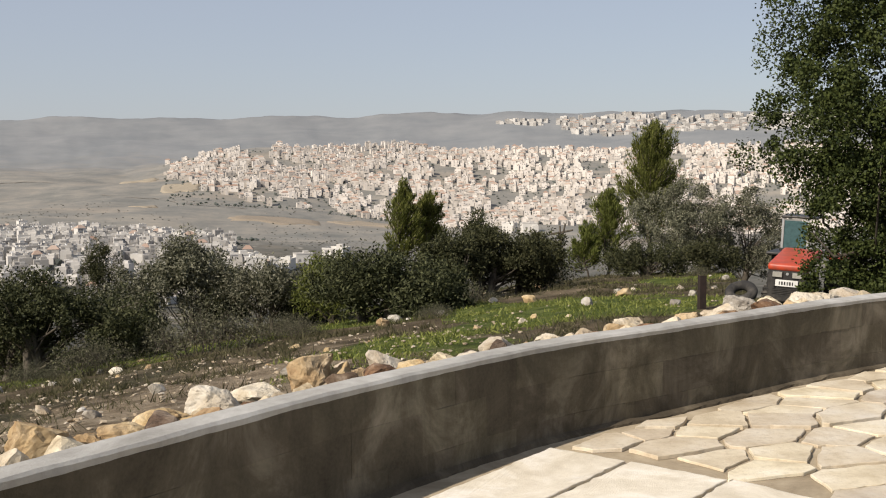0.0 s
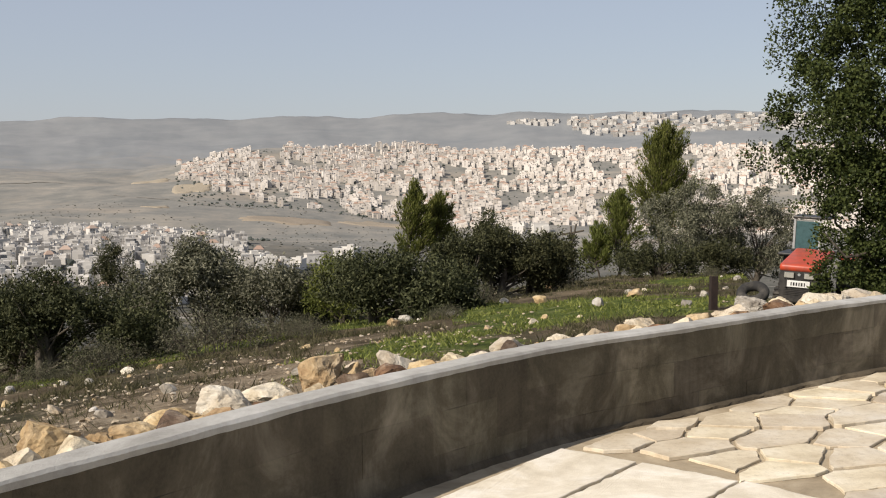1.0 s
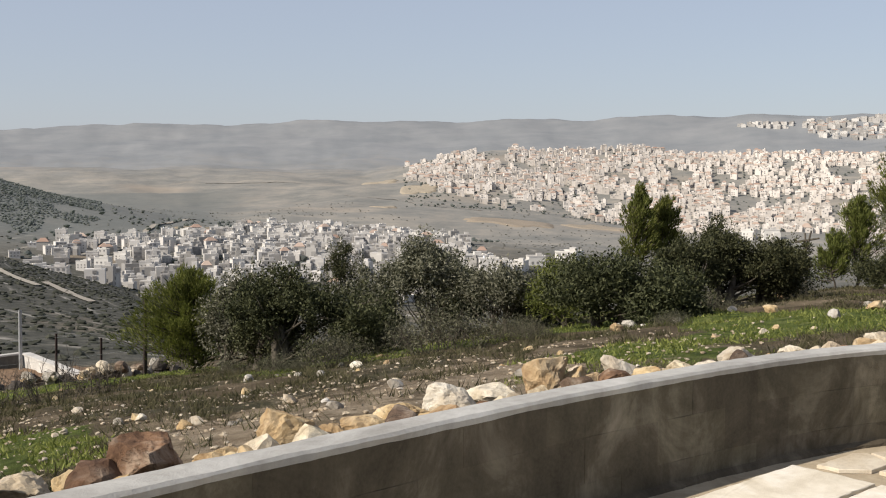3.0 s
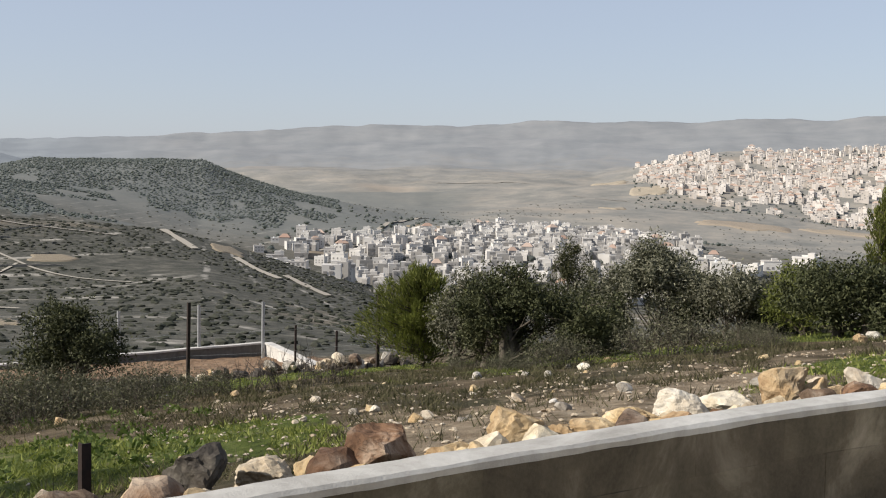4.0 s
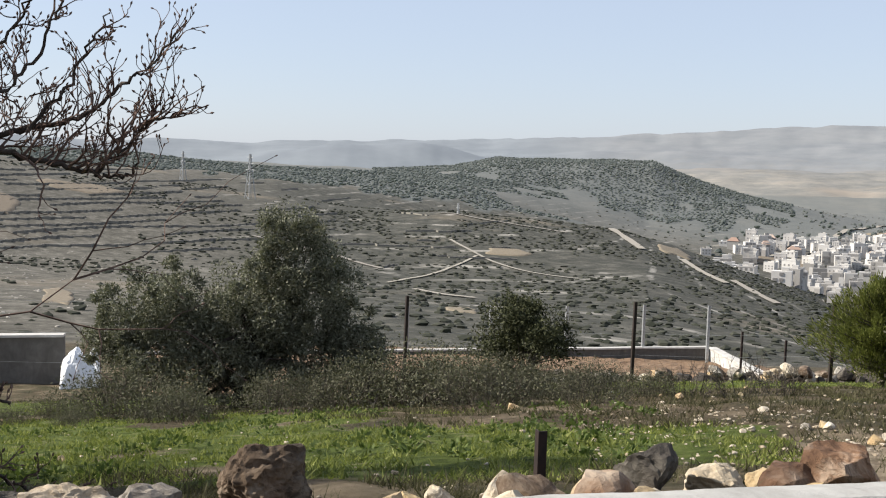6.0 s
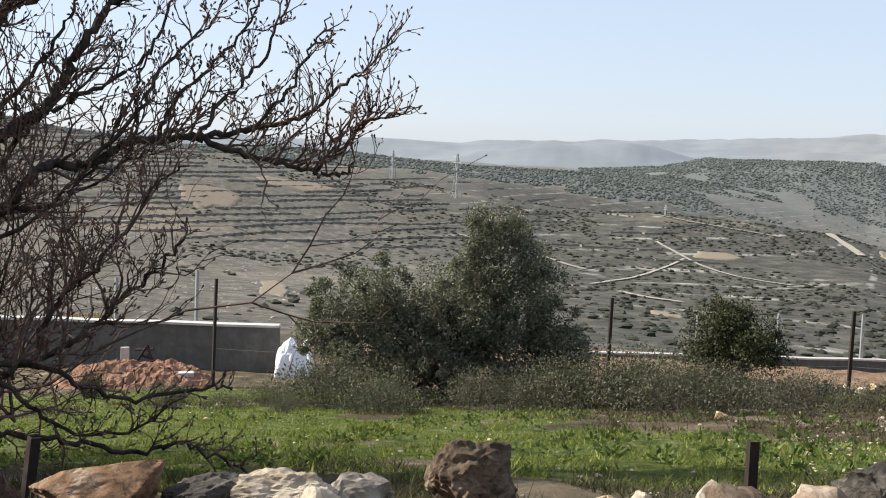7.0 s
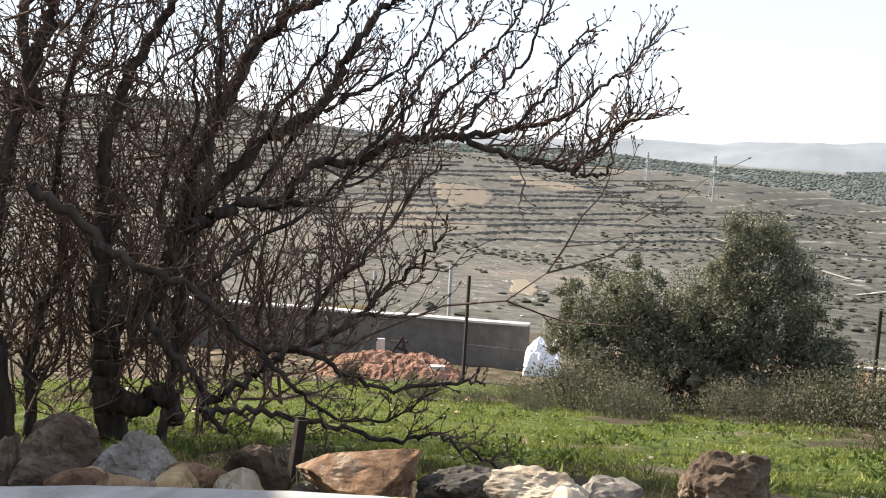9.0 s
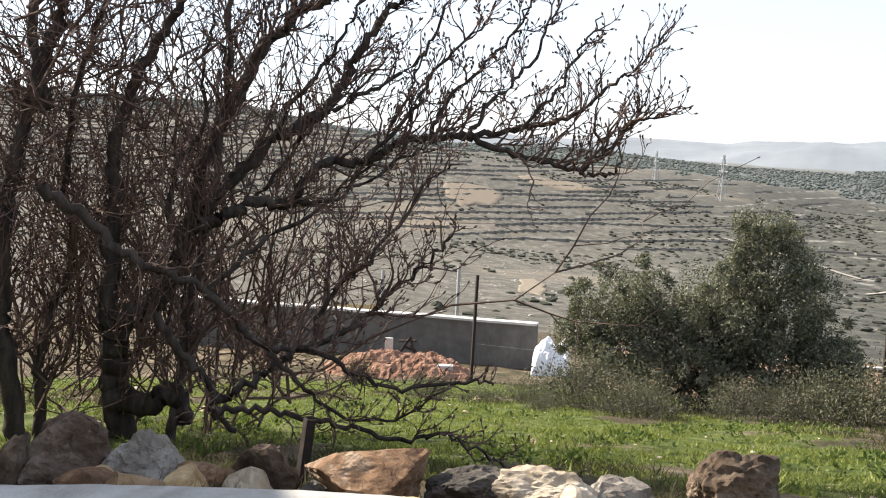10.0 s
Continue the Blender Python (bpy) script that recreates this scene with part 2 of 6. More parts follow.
MAT = {
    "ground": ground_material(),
    # darker than plain cement: the inner face's shade is in this colour
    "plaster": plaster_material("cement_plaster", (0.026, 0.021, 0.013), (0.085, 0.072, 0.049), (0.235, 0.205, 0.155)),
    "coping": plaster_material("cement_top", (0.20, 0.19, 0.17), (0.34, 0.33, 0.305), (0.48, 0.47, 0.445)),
    "mortar": plaster_material("sandy_mortar", (0.20, 0.155, 0.10), (0.36, 0.295, 0.205), (0.50, 0.425, 0.315)),
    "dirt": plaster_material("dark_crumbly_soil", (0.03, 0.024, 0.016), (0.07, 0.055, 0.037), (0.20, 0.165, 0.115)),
    "slab": plaster_material("smooth_cement", (0.42, 0.355, 0.26), (0.60, 0.535, 0.43), (0.76, 0.74, 0.70)),
    "paving": paving_material(),
    "W": stone_material("white_limestone", (0.36, 0.29, 0.20), (0.55, 0.49, 0.39), (0.70, 0.66, 0.57), 0.35),
    "C": stone_material("cream_limestone", (0.28, 0.21, 0.13), (0.52, 0.44, 0.32), (0.66, 0.60, 0.50)),
    "T": stone_material("tan_limestone", (0.23, 0.14, 0.07), (0.46, 0.34, 0.19), (0.60, 0.49, 0.33)),
    "O": stone_material("rusty_limestone", (0.075, 0.042, 0.026), (0.25, 0.15, 0.085), (0.52, 0.42, 0.31), 0.8),
    "B": stone_material("brown_limestone", (0.035, 0.025, 0.018), (0.13, 0.09, 0.062), (0.32, 0.265, 0.205), 0.75),
    "D": stone_material("dark_weathered_stone", (0.025, 0.022, 0.02), (0.075, 0.065, 0.055), (0.19, 0.17, 0.14)),
    "G": stone_material("grey_limestone", (0.12, 0.10, 0.08), (0.36, 0.33, 0.28), (0.60, 0.57, 0.52)),
    "olive_leaf": leaf_material("olive_leaf", (0.028, 0.030, 0.017), (0.235, 0.23, 0.165), 0.14, 0.45),
    "oak_leaf": leaf_material("oak_leaf", (0.010, 0.017, 0.005), (0.074, 0.086, 0.026), 0.10, 0.42),
    "bush_leaf": leaf_material("dark_bush_leaf", (0.012, 0.016, 0.007), (0.092, 0.095, 0.046), 0.10, 0.5),
    "pine_leaf": leaf_material("pine_needles", (0.045, 0.056, 0.014), (0.18, 0.19, 0.055), 0.28, 0.5),
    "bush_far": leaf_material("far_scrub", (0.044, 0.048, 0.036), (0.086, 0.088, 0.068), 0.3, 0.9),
    # pines and orchards paler than their leaves: haze is put into these colours
    "wood_far": leaf_material("hazed_pines", (0.170, 0.188, 0.180), (0.194, 0.208, 0.196), 0.5, 0.9),
    "valley_far": leaf_material("hazed_orchards", (0.125, 0.128, 0.108), (0.175, 0.172, 0.146), 0.4, 0.9),
    "scrub": leaf_material("dry_scrub", (0.040, 0.041, 0.025), (0.155, 0.15, 0.10), 0.15, 0.7),
    "grass": leaf_material("grass_blades", (0.060, 0.080, 0.018), (0.25, 0.265, 0.078), 0.3, 0.5),
    "weed_leaf": leaf_material("broad_weed_leaf", (0.035, 0.060, 0.014), (0.13, 0.165, 0.05), 0.25, 0.5),
    "weed": leaf_material("dry_weeds", (0.040, 0.040, 0.020), (0.125, 0.115, 0.064), 0.2, 0.7),
    "bark": bark_material("dark_bark", (0.016, 0.013, 0.011), (0.085, 0.069, 0.057)),
    "twig": bark_material("reddish_twigs", (0.045, 0.029, 0.023), (0.185, 0.125, 0.10)),
    "bark_grey": bark_material("grey_bark", (0.03, 0.026, 0.02), (0.14, 0.12, 0.095)),
    "rust": plain_material("rusty_steel", (0.030, 0.019, 0.015), 0.85, 0.2, (0.014, 0.011, 0.010), 25),
    "galvanised": plain_material("galvanised_steel", (0.36, 0.37, 0.37), 0.5, 0.5),
    "red": plain_material("faded_red_paint", (0.42, 0.045, 0.022), 0.45, 0.0, (0.24, 0.05, 0.035), 7),
    "black": plain_material("black_paint", (0.018, 0.017, 0.016), 0.5, 0.0, (0.05, 0.045, 0.04), 9),
    "rubber": plain_material("old_rubber", (0.022, 0.021, 0.02), 0.9, 0.0, (0.08, 0.072, 0.06), 8),
    "plate": plain_material("white_plate", (0.70, 0.70, 0.68), 0.5),
    "lens": plain_material("headlight_glass", (0.30, 0.29, 0.26), 0.15),
    "teal": plain_material("teal_glass_panel", (0.05, 0.10, 0.105), 0.2),
    "soil": stone_material("orange_earth", (0.13, 0.062, 0.036), (0.25, 0.135, 0.085), (0.35, 0.22, 0.15)),
    "field": stone_material("ploughed_soil", (0.12, 0.075, 0.042), (0.235, 0.155, 0.09), (0.36, 0.265, 0.17)),
    "sheet": plain_material("white_plastic_sheet", (0.76, 0.77, 0.78), 0.5, 0.0, (0.6, 0.6, 0.6)),
    "yellow": plain_material("yellow_boards", (0.50, 0.37, 0.15), 0.8),
    "parapet": plaster_material("pale_concrete", (0.36, 0.34, 0.31), (0.48, 0.46, 0.42), (0.60, 0.58, 0.54)),
    "greywall": plaster_material("grey_concrete", (0.075, 0.070, 0.062), (0.115, 0.107, 0.096), (0.17, 0.158, 0.143)),
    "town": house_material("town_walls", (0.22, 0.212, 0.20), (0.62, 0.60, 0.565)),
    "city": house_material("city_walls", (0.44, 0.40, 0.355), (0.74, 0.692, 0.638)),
    "roof": house_material("tile_roofs", (0.30, 0.19, 0.14), (0.46, 0.36, 0.29)),
    # panes lightened to grey, so the haze before them is in the colour
    "pane": plain_material("hazed_window", (0.25, 0.24, 0.23), 0.3),
    "terrace": plaster_material("terrace_limestone", (0.13, 0.12, 0.10), (0.20, 0.185, 0.155), (0.32, 0.30, 0.26)),
    "bare": stone_material("bare_tan_earth", (0.13, 0.108, 0.078), (0.20, 0.165, 0.118), (0.28, 0.235, 0.175)),
    "quarry": stone_material("quarried_tan_earth", (0.22, 0.185, 0.14), (0.28, 0.235, 0.178), (0.34, 0.295, 0.23)),
    "track": plaster_material("pale_dirt_track", (0.19, 0.172, 0.145), (0.27, 0.245, 0.205), (0.37, 0.335, 0.285)),
}

# ---- the land: one sheet from the terrace wall to the horizon ----
WALL_LINE = ((-3.35, -3.6), (-3.32, -1.2), (-3.17, 0.0), (-2.78, 1.05), (-2.30, 1.98), (-1.78, 2.86), (-1.15, 3.82), (-0.50, 4.78),
             (0.10, 5.53), (0.68, 6.16), (1.30, 6.66), (2.00, 7.26), (2.70, 7.84), (3.50, 8.40), (5.2, 9.4), (7.4, 10.4))
WALL_TOP, WALL_THICK = 0.53, 0.15


def smooth_line(points, steps=8):
    """Catmull-Rom points along a polyline."""
    p = [Vector(q) for q in points]
    p = [p[0] * 2 - p[1]] + p + [p[-1] * 2 - p[-2]]
    out = []
    for a, b, c, d in zip(p, p[1:], p[2:], p[3:]):
        for k in range(steps):
            t = k / steps
            out.append(0.5 * (2 * b + (c - a) * t + (2 * a - 5 * b + 4 * c - d) * t * t + (3 * b - a - 3 * c + d) * t ** 3))
    return out + [p[-2]]


LINE = smooth_line(WALL_LINE)
LINE_XY = np.array([(p.x, p.y) for p in LINE])


def beyond_wall(x, y):
    """Signed distance outwards from the wall's inner face."""
    x, y = np.asarray(x, float), np.asarray(y, float)
    best, side = np.full(x.shape, 1e9), np.ones(x.shape)
    for (ax, ay), (bx, by) in zip(LINE_XY[:-1], LINE_XY[1:]):
        ux, uy = bx - ax, by - ay
        t = np.clip(((x - ax) * ux + (y - ay) * uy) / (ux * ux + uy * uy), 0, 1)
        dx, dy = x - ax - t * ux, y - ay - t * uy
        d = np.hypot(dx, dy)
        s = np.where(ux * dy - uy * dx >= 0, 1.0, -1.0)
        closer = d < best - 1e-9
        best, side = np.where(closer, d, best), np.where(closer, s, side)
    return best * side


def bearing(x, y):
    return np.degrees(np.arctan2(x, y))


# heights of the land by bearing, ring after ring: the drop below the garden, the near spur, the valley
# with the town, the wooded hill, the foot and the crest of the city's hill, and the far ranges
RINGS = (
    (45, (-75, -60, -30, 0, 20), (-5.2, -5.9, -6.1, -4.4, -4.0)),
    (75, (-75, -60, -30, 0, 20), (-10, -10.5, -11, -10, -9)),
    (150, (-100, -66, -47, -26, 0, 24), (-20, -22, -24, -26, -28, -25)),
    (400, (-100, -80, -66, -47, -36, -26, -18, 0, 24), (-20, -22, -31, -37, -37, -50, -60, -65, -65)),
    (600, (-100, -81, -66, -51, -46, -37.4, -34.5, -26.5, -18, 0, 24), (10, 8, -8, -27, -24, -34, -41, -68, -75, -80, -80)),
    (760, (-100, -81, -66, -55, -46, -37, -34, -26, -18, 0, 24), (30, 22, -1, -14, -38, -58, -66, -76, -78, -88, -88)),
    (1100, (-100, -81, -70, -61.5, -56, -50, -46, -43, -36, -26, -12, 0, 24), (50, 33, 6, 6.5, -2, -10, -14, -24, -52, -62, -68, -92, -92)),
    (1500, (-81, -66, -50, -46, -43.5, -35.7, -34.6, -30.9, -25.7, -20, -13, -5, 12), (10, 0, -9, -2, 16, 14, 1.5, -30, -62, -66, -78, -90, -96)),
    (1900, (-81, -43, -35, -30, -22, -16.4, -12.9, -6, -0.7, 9), (-30, -40, -50, -60, -64, -48, -46, -74, -92, -98)),
    (2300, (-81, -35, -26, -16, -9.5, 0, 12), (-50, -50, -45, -24, -12, -28, -30)),
    (2700, (-60, -52, -47.5, -41, -34, -26, -16, -14.1, -9.5, -2.4, 3.3, 7.6, 13.2, 24), (-5, 46, 50, -5, 0, 9, -4, 9, 52, 54, 42, 34, 45, 41)),
    (3200, (-60, -20, 0, 24), (-30, 10, 0, 0)),
    (3700, (-60, -34, -20, 0, 4, 24), (0, 60, 80, 85, 106, 106)),
    (4050, (-60, -34, -20, 0, 4, 24), (30, 90, 130, 150, 178, 178)),
    (4450, (-100, -58, -39, -32.6, -20, -3, 3.4, 14.5, 24), (78, 78, 124, 170, 200, 219, 230, 213, 205)),
    (4900, (0, 1), (40, 40)),
)


def land(x, y, rough=True):
    """Height of the ground at x, y (arrays)."""
    x, y = np.atleast_1d(np.asarray(x, float)), np.atleast_1d(np.asarray(y, float))
    r, a = np.hypot(x, y), bearing(x, y)
    d = np.full(x.shape, 50.0)
    d[r < 60] = beyond_wall(x[r < 60], y[r < 60])
    slope = np.interp(a, (-60, -20, 8, 14.5, 17), (0.195, 0.163, 0.09, 0.09, 0.2))
    near = np.where(d > 0.14, 0.40 - slope * np.maximum(d - 0.3, 0.0), -0.12)
    near = np.maximum(near, -3.1 - 0.02 * r) + 0 * r
    z = near.copy()
    knots = [(24.0, None)] + [(rr, np.interp(a, b, h)) for rr, b, h in RINGS]
    prev_r, prev_z = 24.0, near
    at24 = near
    for rr, h in knots[1:]:
        t = np.clip((r - prev_r) / (rr - prev_r), 0, 1)
        t = t if prev_r < 60 else t * 0.55 + 0.45 * t * t * (3 - 2 * t)
        z = np.where(r > prev_r, (at24 if prev_r == 24.0 else prev_z) * (1 - t) + h * t, z)
        prev_r, prev_z = rr, h
    if rough:
        f = np.zeros_like(z)
        for i, (px, py, pr) in enumerate(zip(x, y, r)):
            if pr < 60:
                f[i] = 0.05 * noise.noise((px * 0.9, py * 0.9, 0.3)) + 0.025 * noise.noise((px * 3.1, py * 3.1, 4.0)) if d[i] > 0.12 else 0.0
            else:
                s = min(pr, 2500.0)
                f[i] = (0.006 * s) * noise.fractal((px / 260, py / 260, 1.7), 1.0, 2.1, 5) * min(1.0, (pr - 60) / 200)
        z = z + f
    return z


def height(x, y):
    return float(land(x, y, False)[0])


def finish(name, verts, faces, mat, smooth=False, parent=None, label=""):
    """A mesh object from plain lists."""
    me = bpy.data.meshes.new(name)
    me.from_pydata(verts, [], faces)
    for m in mat if isinstance(mat, (list, tuple)) else [mat]:
        me.materials.append(m)
    if smooth:
        me.shade_smooth()
    ob = new(name, me)
    ob.parent = parent
    if label:
        ob["label"] = label
    return ob


def build_ground():
    az = np.concatenate([np.arange(-98, 26, 0.2), np.arange(26, 262, 4.0)])
    rad = np.concatenate([[1.0], np.geomspace(2.6, 30, 110), np.geomspace(31, 4900, 170)])
    A, R = np.meshgrid(np.radians(az), rad)
    X, Y = (R * np.sin(A)).ravel(), (R * np.cos(A)).ravel()
    Z = land(X, Y)
    n, k = len(az), len(rad)
    i = np.arange(n * (k - 1)).reshape(k - 1, n)
    j = np.roll(i, -1, axis=1)
    faces = np.stack([i, i + n, j + n, j], -1).reshape(-1, 4)
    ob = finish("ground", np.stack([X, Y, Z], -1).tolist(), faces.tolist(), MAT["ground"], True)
    return tagged(ob, "stony hillside with thin winter grass falling to a wide valley", "ground", kind="structure")


def cover(x, y):
    """Share of green grass, 0 to 1, on the ground at x, y."""
    r, a = np.hypot(x, y), bearing(x, y)
    n = np.array([noise.fractal((px * 0.35, py * 0.35, 7.7), 1.0, 2.0, 4) for px, py in zip(x, y)])
    d = beyond_wall(x, y)
    green = 0.37 + 0.68 * n
    green += 0.30 * np.clip((-30 - a) / 7, 0, 1) * np.clip((r - 4.8) / 1.2, 0, 1) * np.clip((12.5 - r) / 2.5, 0, 1)           # the bank below the rocks
    green += 0.26 * np.clip((-58 - a) / 6, 0, 1) * np.clip((r - 8) / 2, 0, 1) * np.clip((25 - r) / 2, 0, 1)
    green += np.where((a < -25) & (r > 18.5) & (r < 25), 0.42, 0.0)           # the strip along the field wall
    green += np.where((a > 0) & (a < 13) & (r > 9) & (r < 16), 0.22, 0.0)
    green -= 0.38 * np.clip((a + 30) / 6, 0, 1) * np.clip((-8 - a) / 6, 0, 1) * np.clip((6.0 - d) / 3, 0, 1)           # the trodden stony patch
    green -= np.where(d < 1.1, 0.3, 0.0) + np.where((a < -25) & (r > 25.5), 0.8, 0.0)
    green -= np.where((a < -40) & (r > 12) & (r < 19), 0.15, 0.0)
    return np.clip((green - 0.27 + 0.36 * np.array([noise.noise((px * 1.1, py * 1.1, 3.1)) for px, py in zip(x, y)])) * 2.1, 0, 1)


def trodden(x, y):
    """Share of bare dusty soil, 0 to 1: a worn strip beyond the rocks."""
    a, d = bearing(x, y), beyond_wall(x, y)
    strip = np.clip((a + 33) / 6, 0, 1) * np.clip((4 - a) / 10, 0, 1) * np.clip((d - 0.3) / 0.3, 0, 1) * np.clip((5.2 - d) / 3.2, 0, 1)
    return strip * 0.72


def wooded(b, r):
    """Whether pines cover the hill at a bearing and distance."""
    ridge = 690 < r < 1180 and b + 5 * noise.noise((r / 40, b * 0.2, 2)) < -42.5 and r + 90 * noise.noise((b * 0.6, r / 70, 4)) > np.interp(b, (-96, -75, -66, -56, -46), (740, 740, 780, 860, 900))
    hill = 1120 < r < 1560 and -50 < b < -29 and noise.noise((b * 0.6, r / 90, 1)) + 0.0035 * (r - 1200) > -0.30 + 0.22 * max(0, b + 33) + 1.2 * max(0, 1 - math.hypot((b + 39.8 + 2 * noise.noise((r / 30, b, 7))) / 2.3, (r - 1165) / 50))
    return bool(ridge or hill)


ground = build_ground()
co = np.empty(len(ground.data.vertices) * 3)
ground.data.vertices.foreach_get("co", co)
co = co.reshape(-1, 3)
share = np.zeros(len(co))
close = np.hypot(co[:, 0], co[:, 1]) < 62
share[close] = cover(co[close, 0], co[close, 1])
woods = np.zeros(len(co))
radius, turned = np.hypot(co[:, 0], co[:, 1]), bearing(co[:, 0], co[:, 1])
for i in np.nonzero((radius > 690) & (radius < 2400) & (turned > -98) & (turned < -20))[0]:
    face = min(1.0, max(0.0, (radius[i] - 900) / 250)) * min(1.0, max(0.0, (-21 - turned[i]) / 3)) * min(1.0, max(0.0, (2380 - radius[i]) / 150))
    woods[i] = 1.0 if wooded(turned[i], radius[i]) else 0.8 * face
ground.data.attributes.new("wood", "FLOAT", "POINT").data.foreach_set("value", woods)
worn = np.zeros(len(co))
worn[close] = trodden(co[close, 0], co[close, 1])
ground.data.attributes.new("trodden", "FLOAT", "POINT").data.foreach_set("value", worn)
tilled = np.clip((-53 - turned) / 7, 0, 1) * (radius > 60)
ground.data.attributes.new("tilled", "FLOAT", "POINT").data.foreach_set("value", tilled)
# share of the painted haze: far off, towards the left
haze_tint = np.clip((-37 - turned) / 6, 0, 1) * np.clip((radius - 1900) / 400, 0, 1) * (turned > -110)
ground.data.attributes.new("haze_tint", "FLOAT", "POINT").data.foreach_set("value", haze_tint)
ground.data.attributes.new("grass", "FLOAT", "POINT").data.foreach_set("value", share)

# ---- helpers for things ----
def part(name, bm, material, parent, label="", smooth=False):
    """One bmesh as one mesh object under a thing or a part."""
    me = bpy.data.meshes.new(name)
    bm.to_mesh(me)
    bm.free()
    me.materials.append(material)
    if smooth:
        me.shade_smooth()
    ob = new(name, me)
    ob.parent = parent
    if label:
        ob["label"] = label
    return ob


def thing(name, m, label, category, group="", kind=""):
    ob = new(name)
    ob.empty_display_size = 0.1
    ob.matrix_basis = m
    return tagged(ob, label, category, group, kind)


def box(bm, x, y, z, sx, sy, sz, bevel=0.0, rot=None):
    got = bmesh.ops.create_cube(bm, size=1.0)["verts"]
    bmesh.ops.scale(bm, vec=(sx, sy, sz), verts=got)
    if rot:
        bmesh.ops.rotate(bm, cent=(0, 0, 0), matrix=Euler([radians(a) for a in rot]).to_matrix(), verts=got)
    bmesh.ops.translate(bm, vec=(x, y, z), verts=got)
    if bevel:
        edges = {e for v in got for e in v.link_edges}
        bmesh.ops.bevel(bm, geom=list(edges), offset=bevel, segments=2, affect="EDGES", profile=0.6)
    return bm


def one_box(x, y, z, sx, sy, sz, bevel=0.0, rot=None):
    return box(bmesh.new(), x, y, z, sx, sy, sz, bevel, rot)


def spot(b, r, up=0.0, turn=0.0):
    """A pose on the ground at a bearing (degrees) and distance."""
    x, y = r * math.sin(radians(b)), r * math.cos(radians(b))
    return pose(x, y, height(x, y) + up, 0, 0, turn)


# ---- the terrace ----
def along_wall():
    """Cumulative length of the wall's inner line."""
    out = [0.0]
    for a, b in zip(LINE, LINE[1:]):
        out.append(out[-1] + (b - a).length)
    return out


RUN = along_wall()


def wall_at(s):
    """Point and outward normal on the wall's inner line at length s."""
    i = max(0, min(len(RUN) - 2, int(np.searchsorted(RUN, s)) - 1))
    t = (s - RUN[i]) / (RUN[i + 1] - RUN[i])
    d = (LINE[i + 1] - LINE[i]).normalized()
    a = (LINE[i] - LINE[max(i - 1, 0)]).normalized() if i else d
    c = (LINE[min(i + 2, len(LINE) - 1)] - LINE[i + 1])
    c = c.normalized() if c.length > 1e-6 else d
    d = ((a + d).normalized() * (1 - t) + (d + c).normalized() * t).normalized()
    return LINE[i].lerp(LINE[i + 1], t), Vector((-d.y, d.x))


def strip(profile, step=0.1, start=0.0, end=None, wobble=0.0):
    """A bar along the wall: profile holds (distance outwards, height) corners, closed."""
    end = RUN[-1] if end is None else end
    k = max(2, int((end - start) / step))
    verts, faces, n = [], [], len(profile)
    for i in range(k + 1):
        p, o = wall_at(start + (end - start) * i / k)
        for j, (d, z) in enumerate(profile):
            w = wobble * noise.noise((p.x * 4, p.y * 4, j * 3.7)) + 0.5 * wobble * noise.noise((p.x * 15, p.y * 15, j * 1.7))
            q = p + o * (d + w)
            verts.append((q.x, q.y, z + 0.5 * w))
    for i in range(k):
        for j in range(n):
            a, b = i * n + j, i * n + (j + 1) % n
            faces.append((a, b, b + n, a + n))
    faces += [tuple(range(n))[::-1], tuple(range(k * n, k * n + n))]
    return verts, faces


def build_wall():
    wall = thing("garden_wall", Matrix(), "low curved block wall with stained grey cement render", "wall", kind="structure")
    v, f = strip([(0.0015, -0.1), (0.0015, WALL_TOP - 0.035), (WALL_THICK, WALL_TOP - 0.035), (WALL_THICK, -0.1)])
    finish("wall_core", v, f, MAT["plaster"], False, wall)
    v, f = strip([(-0.004, WALL_TOP - 0.036), (-0.007, WALL_TOP - 0.012), (0.006, WALL_TOP), (WALL_THICK * 0.5, WALL_TOP + 0.004),
                  (WALL_THICK - 0.005, WALL_TOP - 0.002), (WALL_THICK + 0.008, WALL_TOP - 0.04)], 0.025, wobble=0.0055)
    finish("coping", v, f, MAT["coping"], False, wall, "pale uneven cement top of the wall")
    rng = random.Random(4)
    v, f = [], []
    for c, (z0, z1) in enumerate(((-0.08, 0.115), (0.115, 0.325), (0.325, WALL_TOP - 0.036))):
        s = 0.25 * (c % 2)
        while s < RUN[-1] - 0.5:
            e = s + 0.5
            proud = rng.uniform(-0.0012, 0.0008)
            v, f = strip([(-0.0012 + proud, z0 + 0.0003), (-0.0012 + proud, z1 - 0.0003), (0.006, z1 - 0.0001), (0.006, z0 + 0.0001)], 0.05, s + 0.0003, e - 0.0003, 0.004)
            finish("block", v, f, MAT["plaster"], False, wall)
            s = e
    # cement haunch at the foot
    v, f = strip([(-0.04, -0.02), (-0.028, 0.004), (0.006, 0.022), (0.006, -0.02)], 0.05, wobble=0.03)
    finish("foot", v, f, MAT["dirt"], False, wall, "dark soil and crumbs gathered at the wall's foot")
    return wall


